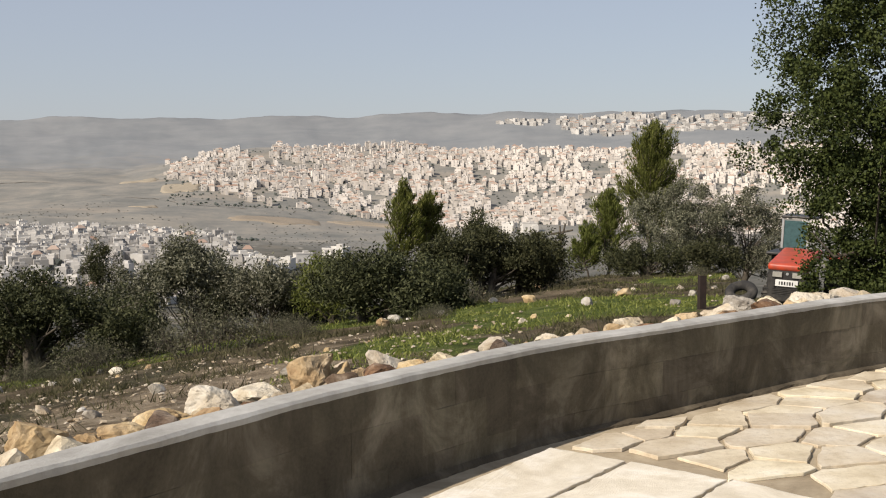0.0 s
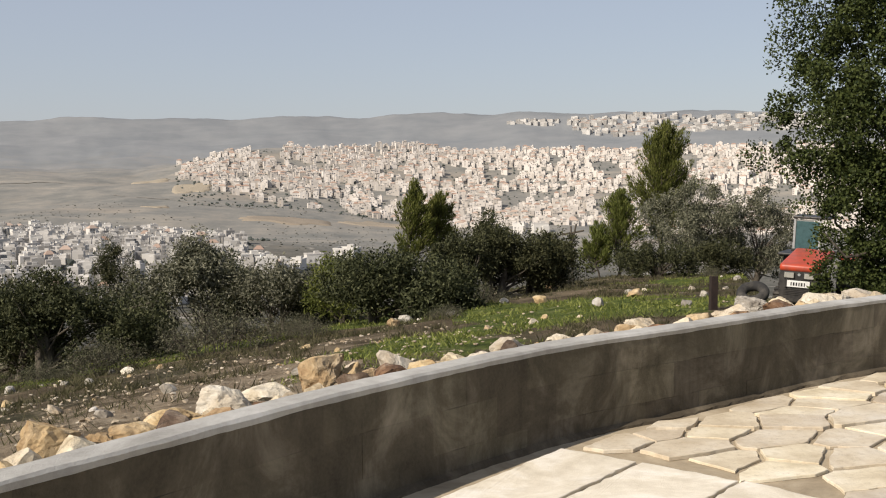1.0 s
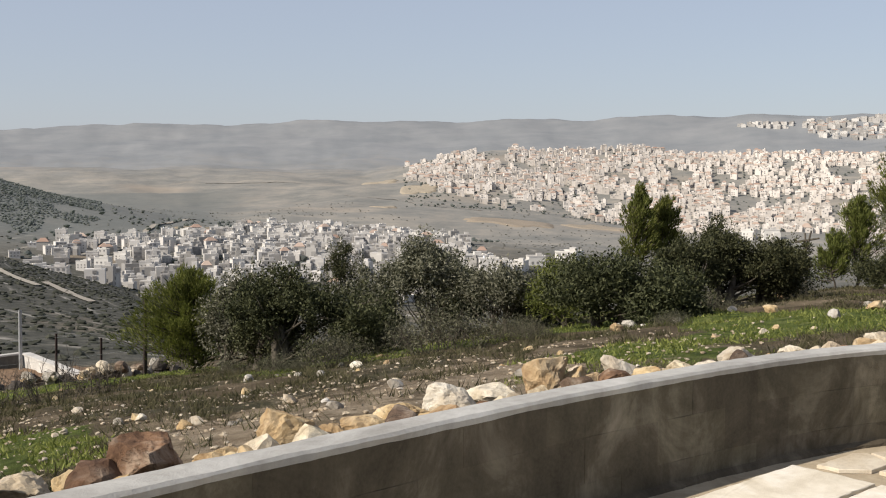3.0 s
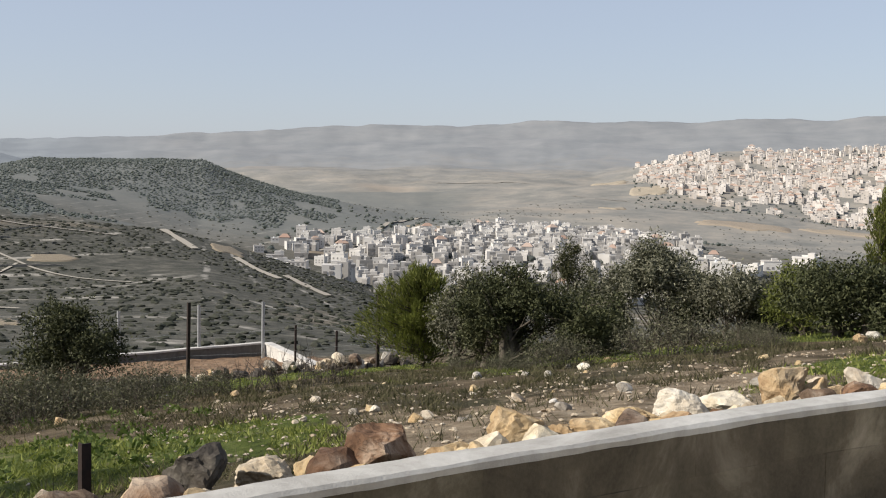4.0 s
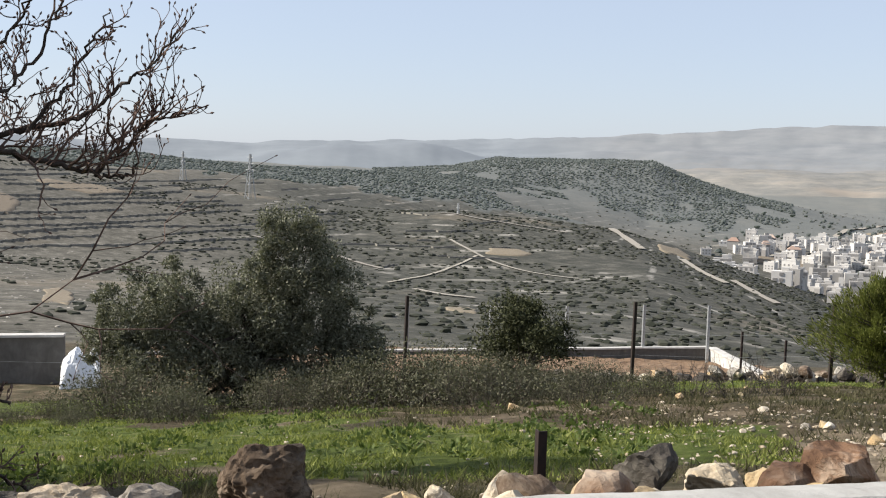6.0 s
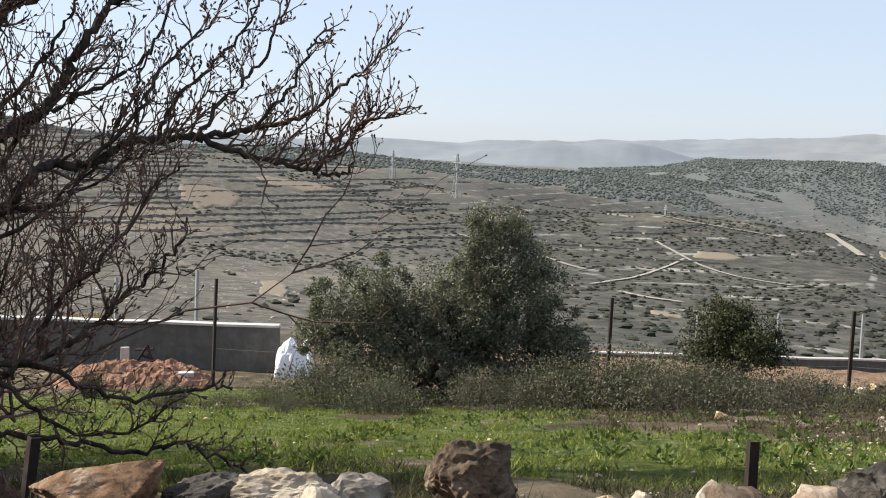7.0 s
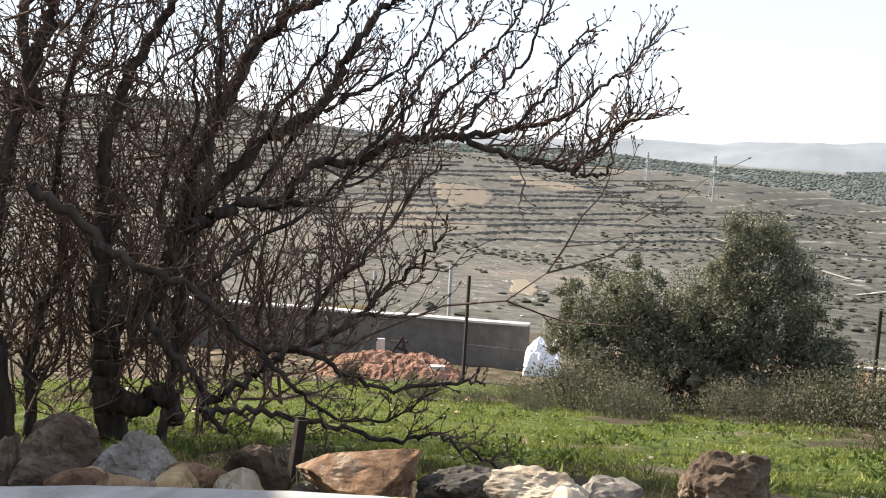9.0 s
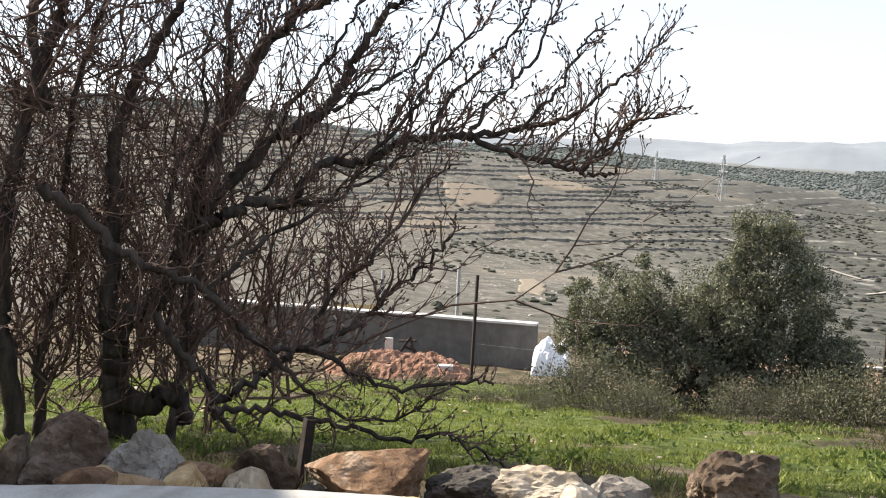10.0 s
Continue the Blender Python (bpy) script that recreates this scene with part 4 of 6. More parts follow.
def build_trees():
    def bush(b, r, width, top, leaf, words, seed, lumps=ROUND, **k):
        w = 2.5 * r * math.tan(radians(width / 2))
        k["n_clumps"], k["size"] = int(k["n_clumps"] * 1.5), 0.24
        return leafy_tree(k.pop("name", "bush"), spot(b, r), w, tree_height(b, r, top), leaf, words, k.pop("category", "bush"), seed, lumps, group=BELOW, **k)

    bush(-19.2, 15.0, 7.6, -4.95, "bush_leaf", "dense dark grey-green olive bush below the garden", 11, WIDE, n_clumps=120, per=190, base=0.15, stems=3)
    bush(-22.6, 17.0, 3.4, -5.2, "olive_leaf", "grey-green olive bush beside the fence corner", 12, ROUND, n_clumps=60, per=170, base=0.2, stems=2)
    spire("juniper", spot(-24.9, 19.0), 2.3, tree_height(-25.0, 19, -5.1), "bright green juniper with upswept sprays beside a fence post", 13, 170, 170, base=0.05, sway=0.0)
    bush(-17.0, 25.0, 2.9, -3.75, "bush_leaf", "dark ragged conifer standing behind the bushes", 14, TALL, n_clumps=60, per=170, base=0.5, name="dark_conifer", category="tree", long=0.08, wide=0.008)
    bush(-12.9, 16.3, 4.2, -3.85, "olive_leaf", "small leafy olive tree with open base", 15, TALL, n_clumps=85, per=170, base=0.75, name="olive_tree", category="tree", trunk=0.05)
    bush(-9.2, 15.8, 3.8, -5.1, "olive_leaf", "low grey-green olive tree with bare lower twigs", 16, ROUND, n_clumps=60, per=130, base=0.5, name="olive_tree", category="tree", trunk=0.045, stems=2)
    bush(-2.9, 13.6, 6.6, -4.35, "bush_leaf", "large dark green bush on the slope below the wall", 17, WIDE, n_clumps=120, per=200, base=0.1, stems=3)
    bush(-6.0, 14.8, 2.2, -4.9, "pine_leaf", "yellowish green bush with soft feathery foliage", 18, TALL, n_clumps=40, per=140, base=0.2, long=0.07, wide=0.008)
    spire("cypress", spot(-2.3, 21.0), 0.95, tree_height(-2.3, 21, -0.75), "wind-blown pale green cypress with a loose tip", 19, 64, 136, base=0.7, sway=0.3)
    spire("cypress", spot(-1.05, 21.6), 0.9, tree_height(-1.05, 21.6, -1.3), "wind-blown pale green cypress with a bent tip", 20, 60, 136, base=0.7, sway=0.25)
    bush(2.7, 17.0, 5.6, -2.95, "bush_leaf", "dark green rounded bush beside the terrace slope", 21, WIDE, n_clumps=110, per=200, base=0.1, stems=3)
    bush(1.7, 20.5, 1.5, -2.3, "bush_leaf", "dark leafy shoot rising from the bushes", 22, TALL, n_clumps=26, per=120, base=0.6)
    spire("pine", spot(8.35, 23.0), 1.05, tree_height(8.35, 23, -1.1), "young bright green pine with slender top", 23, 72, 136, base=0.2, sway=0.05)
    spire("pine", spot(7.3, 22.5), 0.8, tree_height(7.3, 22.5, -3.0), "low young green pine beside the path", 24, 48, 120, base=0.15, sway=0.0)
    spire("pine", spot(10.45, 25.0), 1.75, tree_height(10.45, 25, 2.35), "tall wind-blown green pine above olive bushes", 25, 152, 184, base=0.9, sway=0.25)
    bush(11.9, 24.0, 4.8, -0.75, "olive_leaf", "grey-green olive tree beside the tall pine", 26, ROUND, n_clumps=110, per=180, base=0.5, name="olive_tree", category="tree")
    bush(15.0, 24.5, 4.6, -1.0, "olive_leaf", "grey-green olive tree behind the parked tractor", 27, ROUND, n_clumps=110, per=180, base=0.4, name="olive_tree", category="tree")
    bush(10.3, 21.0, 3.2, -3.9, "bush_leaf", "low dark green bush at the meadow's edge", 28, WIDE, n_clumps=50, per=150, base=0.05, stems=2)
    bush(13.4, 22.8, 2.6, -3.8, "bush_leaf", "low dark green bush under the olive trees", 29, WIDE, n_clumps=50, per=150, base=0.05, stems=2)
    bush(-42.3, 15.6, 5.4, -6.7, "bush_leaf", "small dark green tree standing in the scrub", 30, TALL, n_clumps=75, per=170, base=0.5, name="small_tree", category="tree", trunk=0.045)
    bush(-15.9, 16.5, 3.4, -5.0, "olive_leaf", "grey-green olive bush between taller bushes", 41, ROUND, n_clumps=50, per=170, base=0.1, stems=2)
    bush(-10.9, 17.5, 3.0, -5.0, "bush_leaf", "dark green bush between olive trees", 42, TALL, n_clumps=50, per=170, base=0.1, stems=2)
    bush(-7.4, 16.5, 3.0, -5.3, "bush_leaf", "dark green low bush between olive trees", 43, ROUND, n_clumps=50, per=170, base=0.1, stems=2)
    bush(0.3, 16.2, 3.6, -3.6, "bush_leaf", "dark green bush joining two larger bushes", 44, TALL, n_clumps=60, per=180, base=0.1, stems=2)
    bush(4.5, 17.6, 2.6, -3.6, "olive_leaf", "grey-green bush at the end of the thicket", 45, ROUND, n_clumps=45, per=170, base=0.1, stems=2)
    bush(-20.9, 15.8, 3.2, -5.3, "bush_leaf", "dark green bush at the slope's foot", 46, TALL, n_clumps=55, per=180, base=0.1, stems=2)
    # the evergreen oak beside the tractor
    oak = ((0.15, 0, 0.42, 0.8), (0.05, -0.1, 0.12, 0.5), (0.3, 0, 0.12, 0.6), (-0.1, 0, 0.3, 0.5), (0.1, 0, 0.7, 0.8), (-0.25, -0.1, 0.58, 0.55), (-0.45, 0.1, 0.48, 0.42), (0, 0, 0.95, 0.5), (-0.35, 0, 0.78, 0.5), (0.25, -0.2, 0.22, 0.55))
    leafy_tree("evergreen_oak", spot(21.8, 16.6), 4.3, 5.2, "oak_leaf", "large dense evergreen oak with glossy dark leaves", "tree", 31, oak,
               n_clumps=600, per=270, long=0.05, wide=0.018, size=0.36, trunk=0.16, base=0.05, bark="bark_grey")
    # the old olive tree in the meadow
    olive = ((-0.60, 0, 0.36, 0.40), (-0.32, 0.1, 0.38, 0.44), (-0.76, 0, 0.26, 0.28), (0.36, 0, 0.80, 0.25), (0.42, 0, 0.62, 0.36), (0.40, 0, 0.42, 0.46),
             (0.80, 0, 0.20, 0.26), (0.02, 0, 0.32, 0.46), (-0.25, -0.2, 0.14, 0.34), (-0.48, 0, 0.30, 0.42), (-0.10, 0, 0.27, 0.42), (0.14, 0, 0.25, 0.40), (0.14, 0, 0.46, 0.34), (0.30, -0.2, 0.16, 0.36), (0.60, 0, 0.14, 0.34), (-0.45, 0, 0.12, 0.36), (0.58, 0, 0.46, 0.34))
    m = pose(-0.09, -0.07, 0) @ spot(-56.6, 16.6) @ pose(0, 0, 0, 0, 0, 56.6)
    leafy_tree("olive_tree", m, 4.25, tree_height(-56.6, 16.6, -1.75), "olive_leaf", "old spreading olive tree with grey-green leaves in the meadow", "tree", 32,
               olive, n_clumps=720, per=200, long=0.060, wide=0.0105, size=0.22, trunk=0.12, base=0.32, bark="bark", loose=1)


build_trees()


def scrub(at, w, h, seed, words, leaf="scrub", per=900, stems=40, group="scrub on the slope"):
    """A low grey shrub: many thin stems with sparse small leaves."""
    rng = np.random.default_rng(seed)
    shrub = thing("shrub", at, words, "shrub", group)
    verts, faces, cs = [], [], []
    for k in range(stems):
        a, q = rng.uniform(0, 2 * math.pi), rng.uniform(0, 1) ** 0.6
        foot = Vector((math.cos(a) * q * w * 0.3, math.sin(a) * q * w * 0.25, -0.05))
        top = Vector((math.cos(a) * q * w * 0.5, math.sin(a) * q * w * 0.42, h * (1.05 - 0.55 * q * q) * rng.uniform(0.7, 1.05)))
        mid = foot.lerp(top, 0.5) + Vector(rng.normal(size=3)) * 0.05
        tube(verts, faces, [foot, mid, top], [0.005, 0.0035, 0.0015], 3)
        for _ in range(3):
            tip = mid.lerp(top, rng.uniform(0.2, 0.9)) + Vector(rng.normal(size=3)) * h * 0.16
            tube(verts, faces, [mid.lerp(top, rng.uniform(0, 0.5)), tip], [0.004, 0.0015], 3)
            cs.append(tuple(tip))
        cs.append(tuple(top))
    finish("brushwood", verts, faces, MAT["bark_grey"], False, shrub)["kind"] = "stuff"
    if per:
        n = max(4, per // len(cs))
        v, f = leaves(rng, cs, [(0.16 * max(w, 0.8) ** 0.5,) * 3] * len(cs), [n] * len(cs), 0.04, 0.007, 0.2)
        finish("foliage", v.tolist(), f.tolist(), MAT[leaf], False, shrub)
    return shrub


def build_scrub():
    grey = "grey dry low shrub of thin stems on the slope"
    first = [scrub(Matrix(), 1.5, 0.5, 200 + k, grey, per=4200, stems=60) for k in range(3)]
    rng = random.Random(8)
    spots = [(-61.5, 13.6, 1.2), (-59, 13.2, 1.1), (-55.5, 13.8, 1.0), (-52.5, 14.2, 1.0), (-50, 14.5, 1.0), (-47.5, 14.8, 1.1), (-45, 14.2, 1.1), (-43, 14.6, 1.0),
             (-40.5, 14.6, 0.8), (-63.5, 14.5, 1.1), (-66, 15, 0.9), (-57, 15.2, 1.1), (-37.5, 15.4, 0.7), (-49, 16.2, 1.0), (-53.5, 16, 0.9), (-20.5, 12.6, 0.6),
             (-16.5, 13.0, 0.8), (-14.2, 13.4, 0.95), (-11.8, 13.6, 0.8), (-18.6, 12.2, 0.5), (-9, 13.6, 0.6), (-6.8, 12.8, 0.5), (-0.6, 12.4, 0.5), (2.3, 14.6, 0.5),
             (-22.8, 14.5, 0.6), (6.6, 20.8, 0.7), (12.4, 20.5, 0.6), (-69, 15.5, 0.8), (-72, 14.5, 0.7), (-60.2, 12.6, 0.7), (16.2, 20.5, 0.7), (-64.2, 12.9, 0.6), (-42.6, 14.4, 1.2), (-41.2, 14.0, 1.1), (-44.4, 13.6, 1.1), (-39.4, 13.8, 0.9), (-46.6, 13.4, 1.0), (-36.4, 14.2, 0.7), (-48.6, 13.2, 1.0)]
    for k, (b, r, s) in enumerate(spots):
        m = spot(b + rng.uniform(-1.2, 1.2), r + rng.uniform(-1.6, 1.8), -0.02, rng.uniform(0, 360)) @ Matrix.Scale(s * rng.uniform(0.55, 1.2), 4)
        if k < 3:
            first[k].matrix_basis = m
        else:
            c = copy_thing(first[k % 3], Matrix())
            c.matrix_basis = m
    bare = "leafless shrub of dark tangled twigs in the meadow"
    for k, (b, r, s) in enumerate(((-31.2, 13.0, 1.0), (-33.8, 13.6, 0.8), (-29.3, 13.4, 0.7))):
        scrub(spot(b, r), 1.0 * s, 0.6 * s, 260 + k, bare, per=0, stems=34)
    tuft = "round dark clump of coarse upright reeds"
    for k, (b, r) in enumerate(((-74.5, 23.0), (-49.7, 21.5), (-50.6, 21.7))):
        scrub(spot(b, r), 0.7, 0.62, 280 + k, tuft, "weed", 900, 90)


build_scrub()


# ---- the bare tree beside the wall ----
def build_bare_tree():
    rng = np.random.default_rng(77)
    tree = thing("bare_tree", pose(-0.095, -0.076, 0) @ spot(-86, 6.3), "leafless many-stemmed fruit tree with dark bark and reddish twigs", "tree")
    at = tree.matrix_basis.inverted()

    def P(b, e, r):
        return at @ Vector((-0.095 + r * math.sin(radians(b)), -0.076 + r * math.cos(radians(b)), 1.5 + r * math.tan(radians(e))))

    def limb(name, pts, r0, r1, wave=0.03, label=""):
        path = smooth_line([P(*p) for p in pts], 6)
        path = [p + Vector(rng.normal(size=3)) * wave * 0.35 for p in path]
        n = len(path)
        v, f = [], []
        tube(v, f, path, [(r0 + (r1 - r0) * (k / (n - 1)) ** 0.8) * (1 + 0.05 * math.sin(k * 1.9)) for k in range(n)], 8)
        finish(name, v, f, MAT["bark"], True, tree, label)
        return path

    R = 6.3
    # name, offset in distance, first and last radius, then bearings and elevations along it
    LIMBS = (
        ("trunk", 0, 0.092, 0.052, ((-86.1, -15.8), (-86.2, -13.8), (-86.4, -12.4), (-86.5, -11.0), (-86.4, -9.7), (-86.2, -8.9), (-85.4, -8.6), (-84.8, -8.3), (-83.8, -6.8), (-83.2, -5.1), (-82.8, -3.8))),
        ("limb", 0.05, 0.06, 0.02, ((-86.5, -9.7), (-86.8, -8.6), (-86.7, -6.0), (-86.7, -4.1), (-86.6, -2.3), (-86.7, -0.6), (-86.0, 1.9), (-85.1, 4.1), (-84.0, 5.9), (-83.2, 7.6), (-82.7, 9.5))),
        ("limb", -0.1, 0.046, 0.022, ((-82.8, -3.8), (-82.4, -1.2), (-81.4, 1.0), (-80.5, 2.9), (-79.6, 5.1), (-78.9, 5.5), (-78.4, 5.8), (-78.0, 6.7), (-76.8, 7.1), (-75.8, 7.8), (-75.5, 8.9))),
        ("limb", -0.25, 0.046, 0.014, ((-82.5, -3.5), (-81.3, -2.2), (-79.1, -0.0), (-76.7, 1.6), (-75.7, 2.9), (-74.7, 4.8), (-73.4, 6.8), (-72.0, 7.7), (-70.7, 9.0))),
        ("limb", -0.4, 0.04, 0.006, ((-82.7, -4.3), (-81.6, -3.9), (-80.0, -3.0), (-78.1, -3.0), (-77.3, -1.8), (-76.3, -0.9), (-74.4, -0.7), (-72.5, 0.5), (-71.0, 0.6), (-69.3, 0.8), (-67.0, 1.1), (-64.9, 1.6), (-63.2, 2.4), (-61.7, 3.7), (-60.7, 4.6), (-59.4, 6.1))),
        ("limb", -0.5, 0.02, 0.006, ((-69.3, 0.8), (-67.3, 0.2), (-65.3, -0.4), (-63.3, -0.8), (-62.0, -0.9), (-61.1, -0.3))),
        ("limb", -0.5, 0.01, 0.004, ((-63.3, -0.8), (-61.8, 0.5), (-60.7, 1.8), (-59.4, 2.2))),
        ("stem", 0.1, 0.062, 0.028, ((-91.0, -15.8), (-91.2, -13.2), (-91.6, -9.7), (-91.8, -7.4), (-91.6, -3.8), (-91.3, -1.7), (-90.6, 1.2), (-89.8, 3.9), (-89.3, 5.6), (-88.8, 7.9), (-88.4, 9.5))),
        ("stem", 0.25, 0.038, 0.014, ((-90.1, -15.6), (-90.0, -13.4), (-90.0, -11.8), (-89.7, -9.1), (-88.8, -7.0), (-88.5, -5.1), (-88.9, -2.8), (-88.5, 2.1), (-87.3, 5.8), (-86.7, 9.0))),
        ("stem", -0.3, 0.032, 0.013, ((-83.8, -16.2), (-83.6, -14.1), (-83.3, -11.9), (-82.8, -8.2), (-82.2, -4.4), (-81.8, -2.6), (-81.4, 2.3), (-81.0, 7.9), (-80.8, 9.5))),
        ("limb", 0.1, 0.034, 0.012, ((-89.8, 1.3), (-90.5, 5.6), (-89.4, 6.9), (-86.2, 7.4), (-83.0, 7.8), (-79.7, 8.7))),
        ("low_branch", -1, 0.03, 0.006, ((-90.0, -2.5), (-87.7, -4.2), (-86.2, -5.7), (-84.2, -6.4), (-81.8, -7.7), (-80.4, -9.3), (-78.9, -10.3), (-76.2, -10.6), (-74.2, -11.6), (-72.0, -12.3), (-68.6, -11.8), (-67.1, -11.7))),
        ("low_branch", -1, 0.024, 0.014, ((-84.5, -8.9), (-83.1, -10.8), (-81.7, -12.2), (-81.6, -13.4), (-80.5, -14.6))),
        ("low_branch", -1.15, 0.018, 0.005, ((-81.6, -13.4), (-79.5, -13.5), (-77.0, -13.7), (-74.4, -14.3), (-71.7, -14.8), (-69.9, -14.5), (-67.9, -15.1), (-65.5, -16.1), (-62.6, -16.3))),
        ("limb", -1.05, 0.024, 0.006, ((-81.6, -13.0), (-79.4, -11.8), (-77.4, -10.5), (-75.4, -9.6), (-73.3, -7.8), (-71.7, -6.5), (-70.5, -5.4), (-69.5, -4.0))),
        ("limb", -1, 0.016, 0.005, ((-76.8, -10.5), (-76.3, -8.6), (-75.4, -7.1), (-74.0, -5.8), (-72.4, -3.7), (-71.0, -1.7), (-69.6, -0.6))),
        ("low_branch", -1.05, 0.014, 0.005, ((-78.9, -10.6), (-77.3, -12.1), (-75.7, -13.3), (-72.8, -13.9), (-70.1, -12.6))),
        ("branch", -0.45, 0.014, 0.005, ((-74.4, -0.7), (-72.1, 1.5), (-70.9, 4.0), (-69.1, 5.9), (-67.6, 7.8))),
        ("branch", -0.5, 0.013, 0.005, ((-71.0, 0.6), (-70.2, 2.5), (-68.2, 4.6), (-66.8, 6.3), (-66.0, 8.0))),
        ("branch", -0.55, 0.013, 0.005, ((-69.0, 0.8), (-67.8, 2.7), (-66.3, 4.2), (-65.2, 6.3), (-64.7, 7.9))),
        ("branch", -0.55, 0.011, 0.004, ((-66.4, 1.2), (-64.7, 3.2), (-63.4, 5.6), (-62.5, 7.0))),
        ("branch", -0.6, 0.016, 0.006, ((-82.0, -7.8), (-79.9, -5.3), (-77.0, -3.5), (-74.0, -1.6), (-71.6, 0.0), (-69.8, 1.2))),
        ("branch", -0.3, 0.015, 0.006, ((-79.1, -0.0), (-77.8, 2.3), (-76.0, 4.7), (-75.0, 6.7), (-73.5, 8.6))),
        ("branch", -0.3, 0.015, 0.006, ((-76.7, 1.6), (-74.4, 2.7), (-72.3, 4.0), (-70.8, 6.0), (-70.1, 8.2))),
        ("branch", -0.2, 0.015, 0.006, ((-80.0, -3.0), (-78.6, -1.4), (-77.3, 0.8), (-74.9, 2.7), (-73.4, 4.4))),
        ("branch", -0.4, 0.014, 0.005, ((-78.1, -3.0), (-76.3, -2.7), (-74.0, -1.0), (-72.4, 2.1), (-71.4, 4.6))),
        ("branch", -0.2, 0.018, 0.007, ((-83.3, -5.4), (-84.0, -3.7), (-83.6, -1.2), (-82.3, 1.0), (-82.5, 3.8), (-81.8, 6.3))),
    )
    paths = [(name, limb(name, [(b, e, R + off) for b, e in line], r0, r1), r1) for name, off, r0, r1, line in LIMBS]
    limb("stump", [(-86.0, -12.9, R - 0.05), (-84.7, -13.1, R - 0.2), (-83.9, -12.6, R - 0.25), (-83.2, -13.2, R - 0.3), (-83.0, -13.9, R - 0.3)], 0.07, 0.045)

    verts, faces = [], []

    def grow(p, way, length, radius, depth, lift=0.10):
        n = 5
        path = [p]
        d = way.normalized()
        for k in range(n):
            d = (d + Vector(rng.normal(size=3)) * 0.26 + Vector((0, 0, lift))).normalized()
            path.append(path[-1] + d * length / n * rng.uniform(0.7, 1.3))
        tube(verts, faces, path, [max(0.0020, radius * (1 - 0.7 * k / n)) for k in range(n + 1)], 4 if depth > 1 else 3)
        for _ in range(int(rng.integers(2, 5)) if depth else 0):
            k = int(rng.integers(1, n + 1))
            t = path[k] - path[k - 1]
            side = t.cross(Vector(rng.normal(size=3))).normalized()
            grow(path[k], t.normalized() * 0.85 + side * 0.7 + Vector((0, 0, 0.15)), length * rng.uniform(0.4, 0.7), radius * 0.6, depth - 1, lift)
        if depth < 2:
            # a bud at the tip
            tube(verts, faces, [path[-1] - d * 0.006, path[-1] + d * 0.006, path[-1] + d * 0.018], [0.002, 0.0062, 0.001], 4)

    right = Vector((math.sin(radians(12)), math.cos(radians(12)), 0))          # the side towards which the crown leans
    for name, path, thin in paths:
        low, fine = name == "low_branch", name == "branch"
        for k in range(len(path) // 6, len(path)):
            out = k / len(path)
            for _ in range(2):
                if rng.uniform() < (0.30 if low else 0.20 if fine else 0.80 if name == "stem" else 0.44 - 0.20 * out):
                    t = path[min(k + 1, len(path) - 1)] - path[k - 1]
                    side = t.cross(Vector(rng.normal(size=3))).normalized()
                    way = t.normalized() * 0.7 + side * 0.7 + right * 0.15 + Vector((0, 0, 0.0 if low else 0.4))
                    grow(path[k], way, rng.uniform(0.25, 0.7) * (0.5 if low or fine else 0.75) * (1.15 - 0.75 * out), 0.006 if low or fine or out > 0.6 else 0.009, 1 if low or (name != "stem" and out > 0.72) else 2, 0.04 if low else 0.12)
    # thin shoots that rise from the foot in a thicket
    for _ in range(50):                                           # low tangled suckers round the stems
        foot = P(rng.uniform(-92.5, -78.5), 0, R + rng.uniform(0.0, 1.8))
        foot.z = rng.uniform(-0.05, 0.3)
        grow(foot, Vector((rng.normal() * 0.7, rng.normal() * 0.7, 0.8)), rng.uniform(0.5, 1.1), 0.008, 2, 0.05)
    # a mesh of crossing twigs high among the stems
    for _ in range(60):
        foot = P(rng.uniform(-92.5, -82), rng.uniform(-1, 6.5), R + rng.uniform(-0.3, 0.9))
        grow(foot, Vector((rng.normal(), rng.normal(), rng.normal() * 0.6 + 0.4)), rng.uniform(0.4, 0.9), 0.009, 2, 0.06)
    for _ in range(100):
        b, r = rng.uniform(-92.5, -77.5), R + rng.uniform(-0.1, 1.9)
        foot = P(b, 0, r)
        foot.z = rng.uniform(-0.1, 0.6)
        grow(foot, Vector((rng.normal() * 0.35, rng.normal() * 0.35, 1)), rng.uniform(0.8, 1.9), 0.011, 2, 0.05)
    finish("brushwood", verts, faces, MAT["twig"], False, tree, "tangle of thin reddish twigs with buds")["kind"] = "stuff"
    


build_bare_tree()

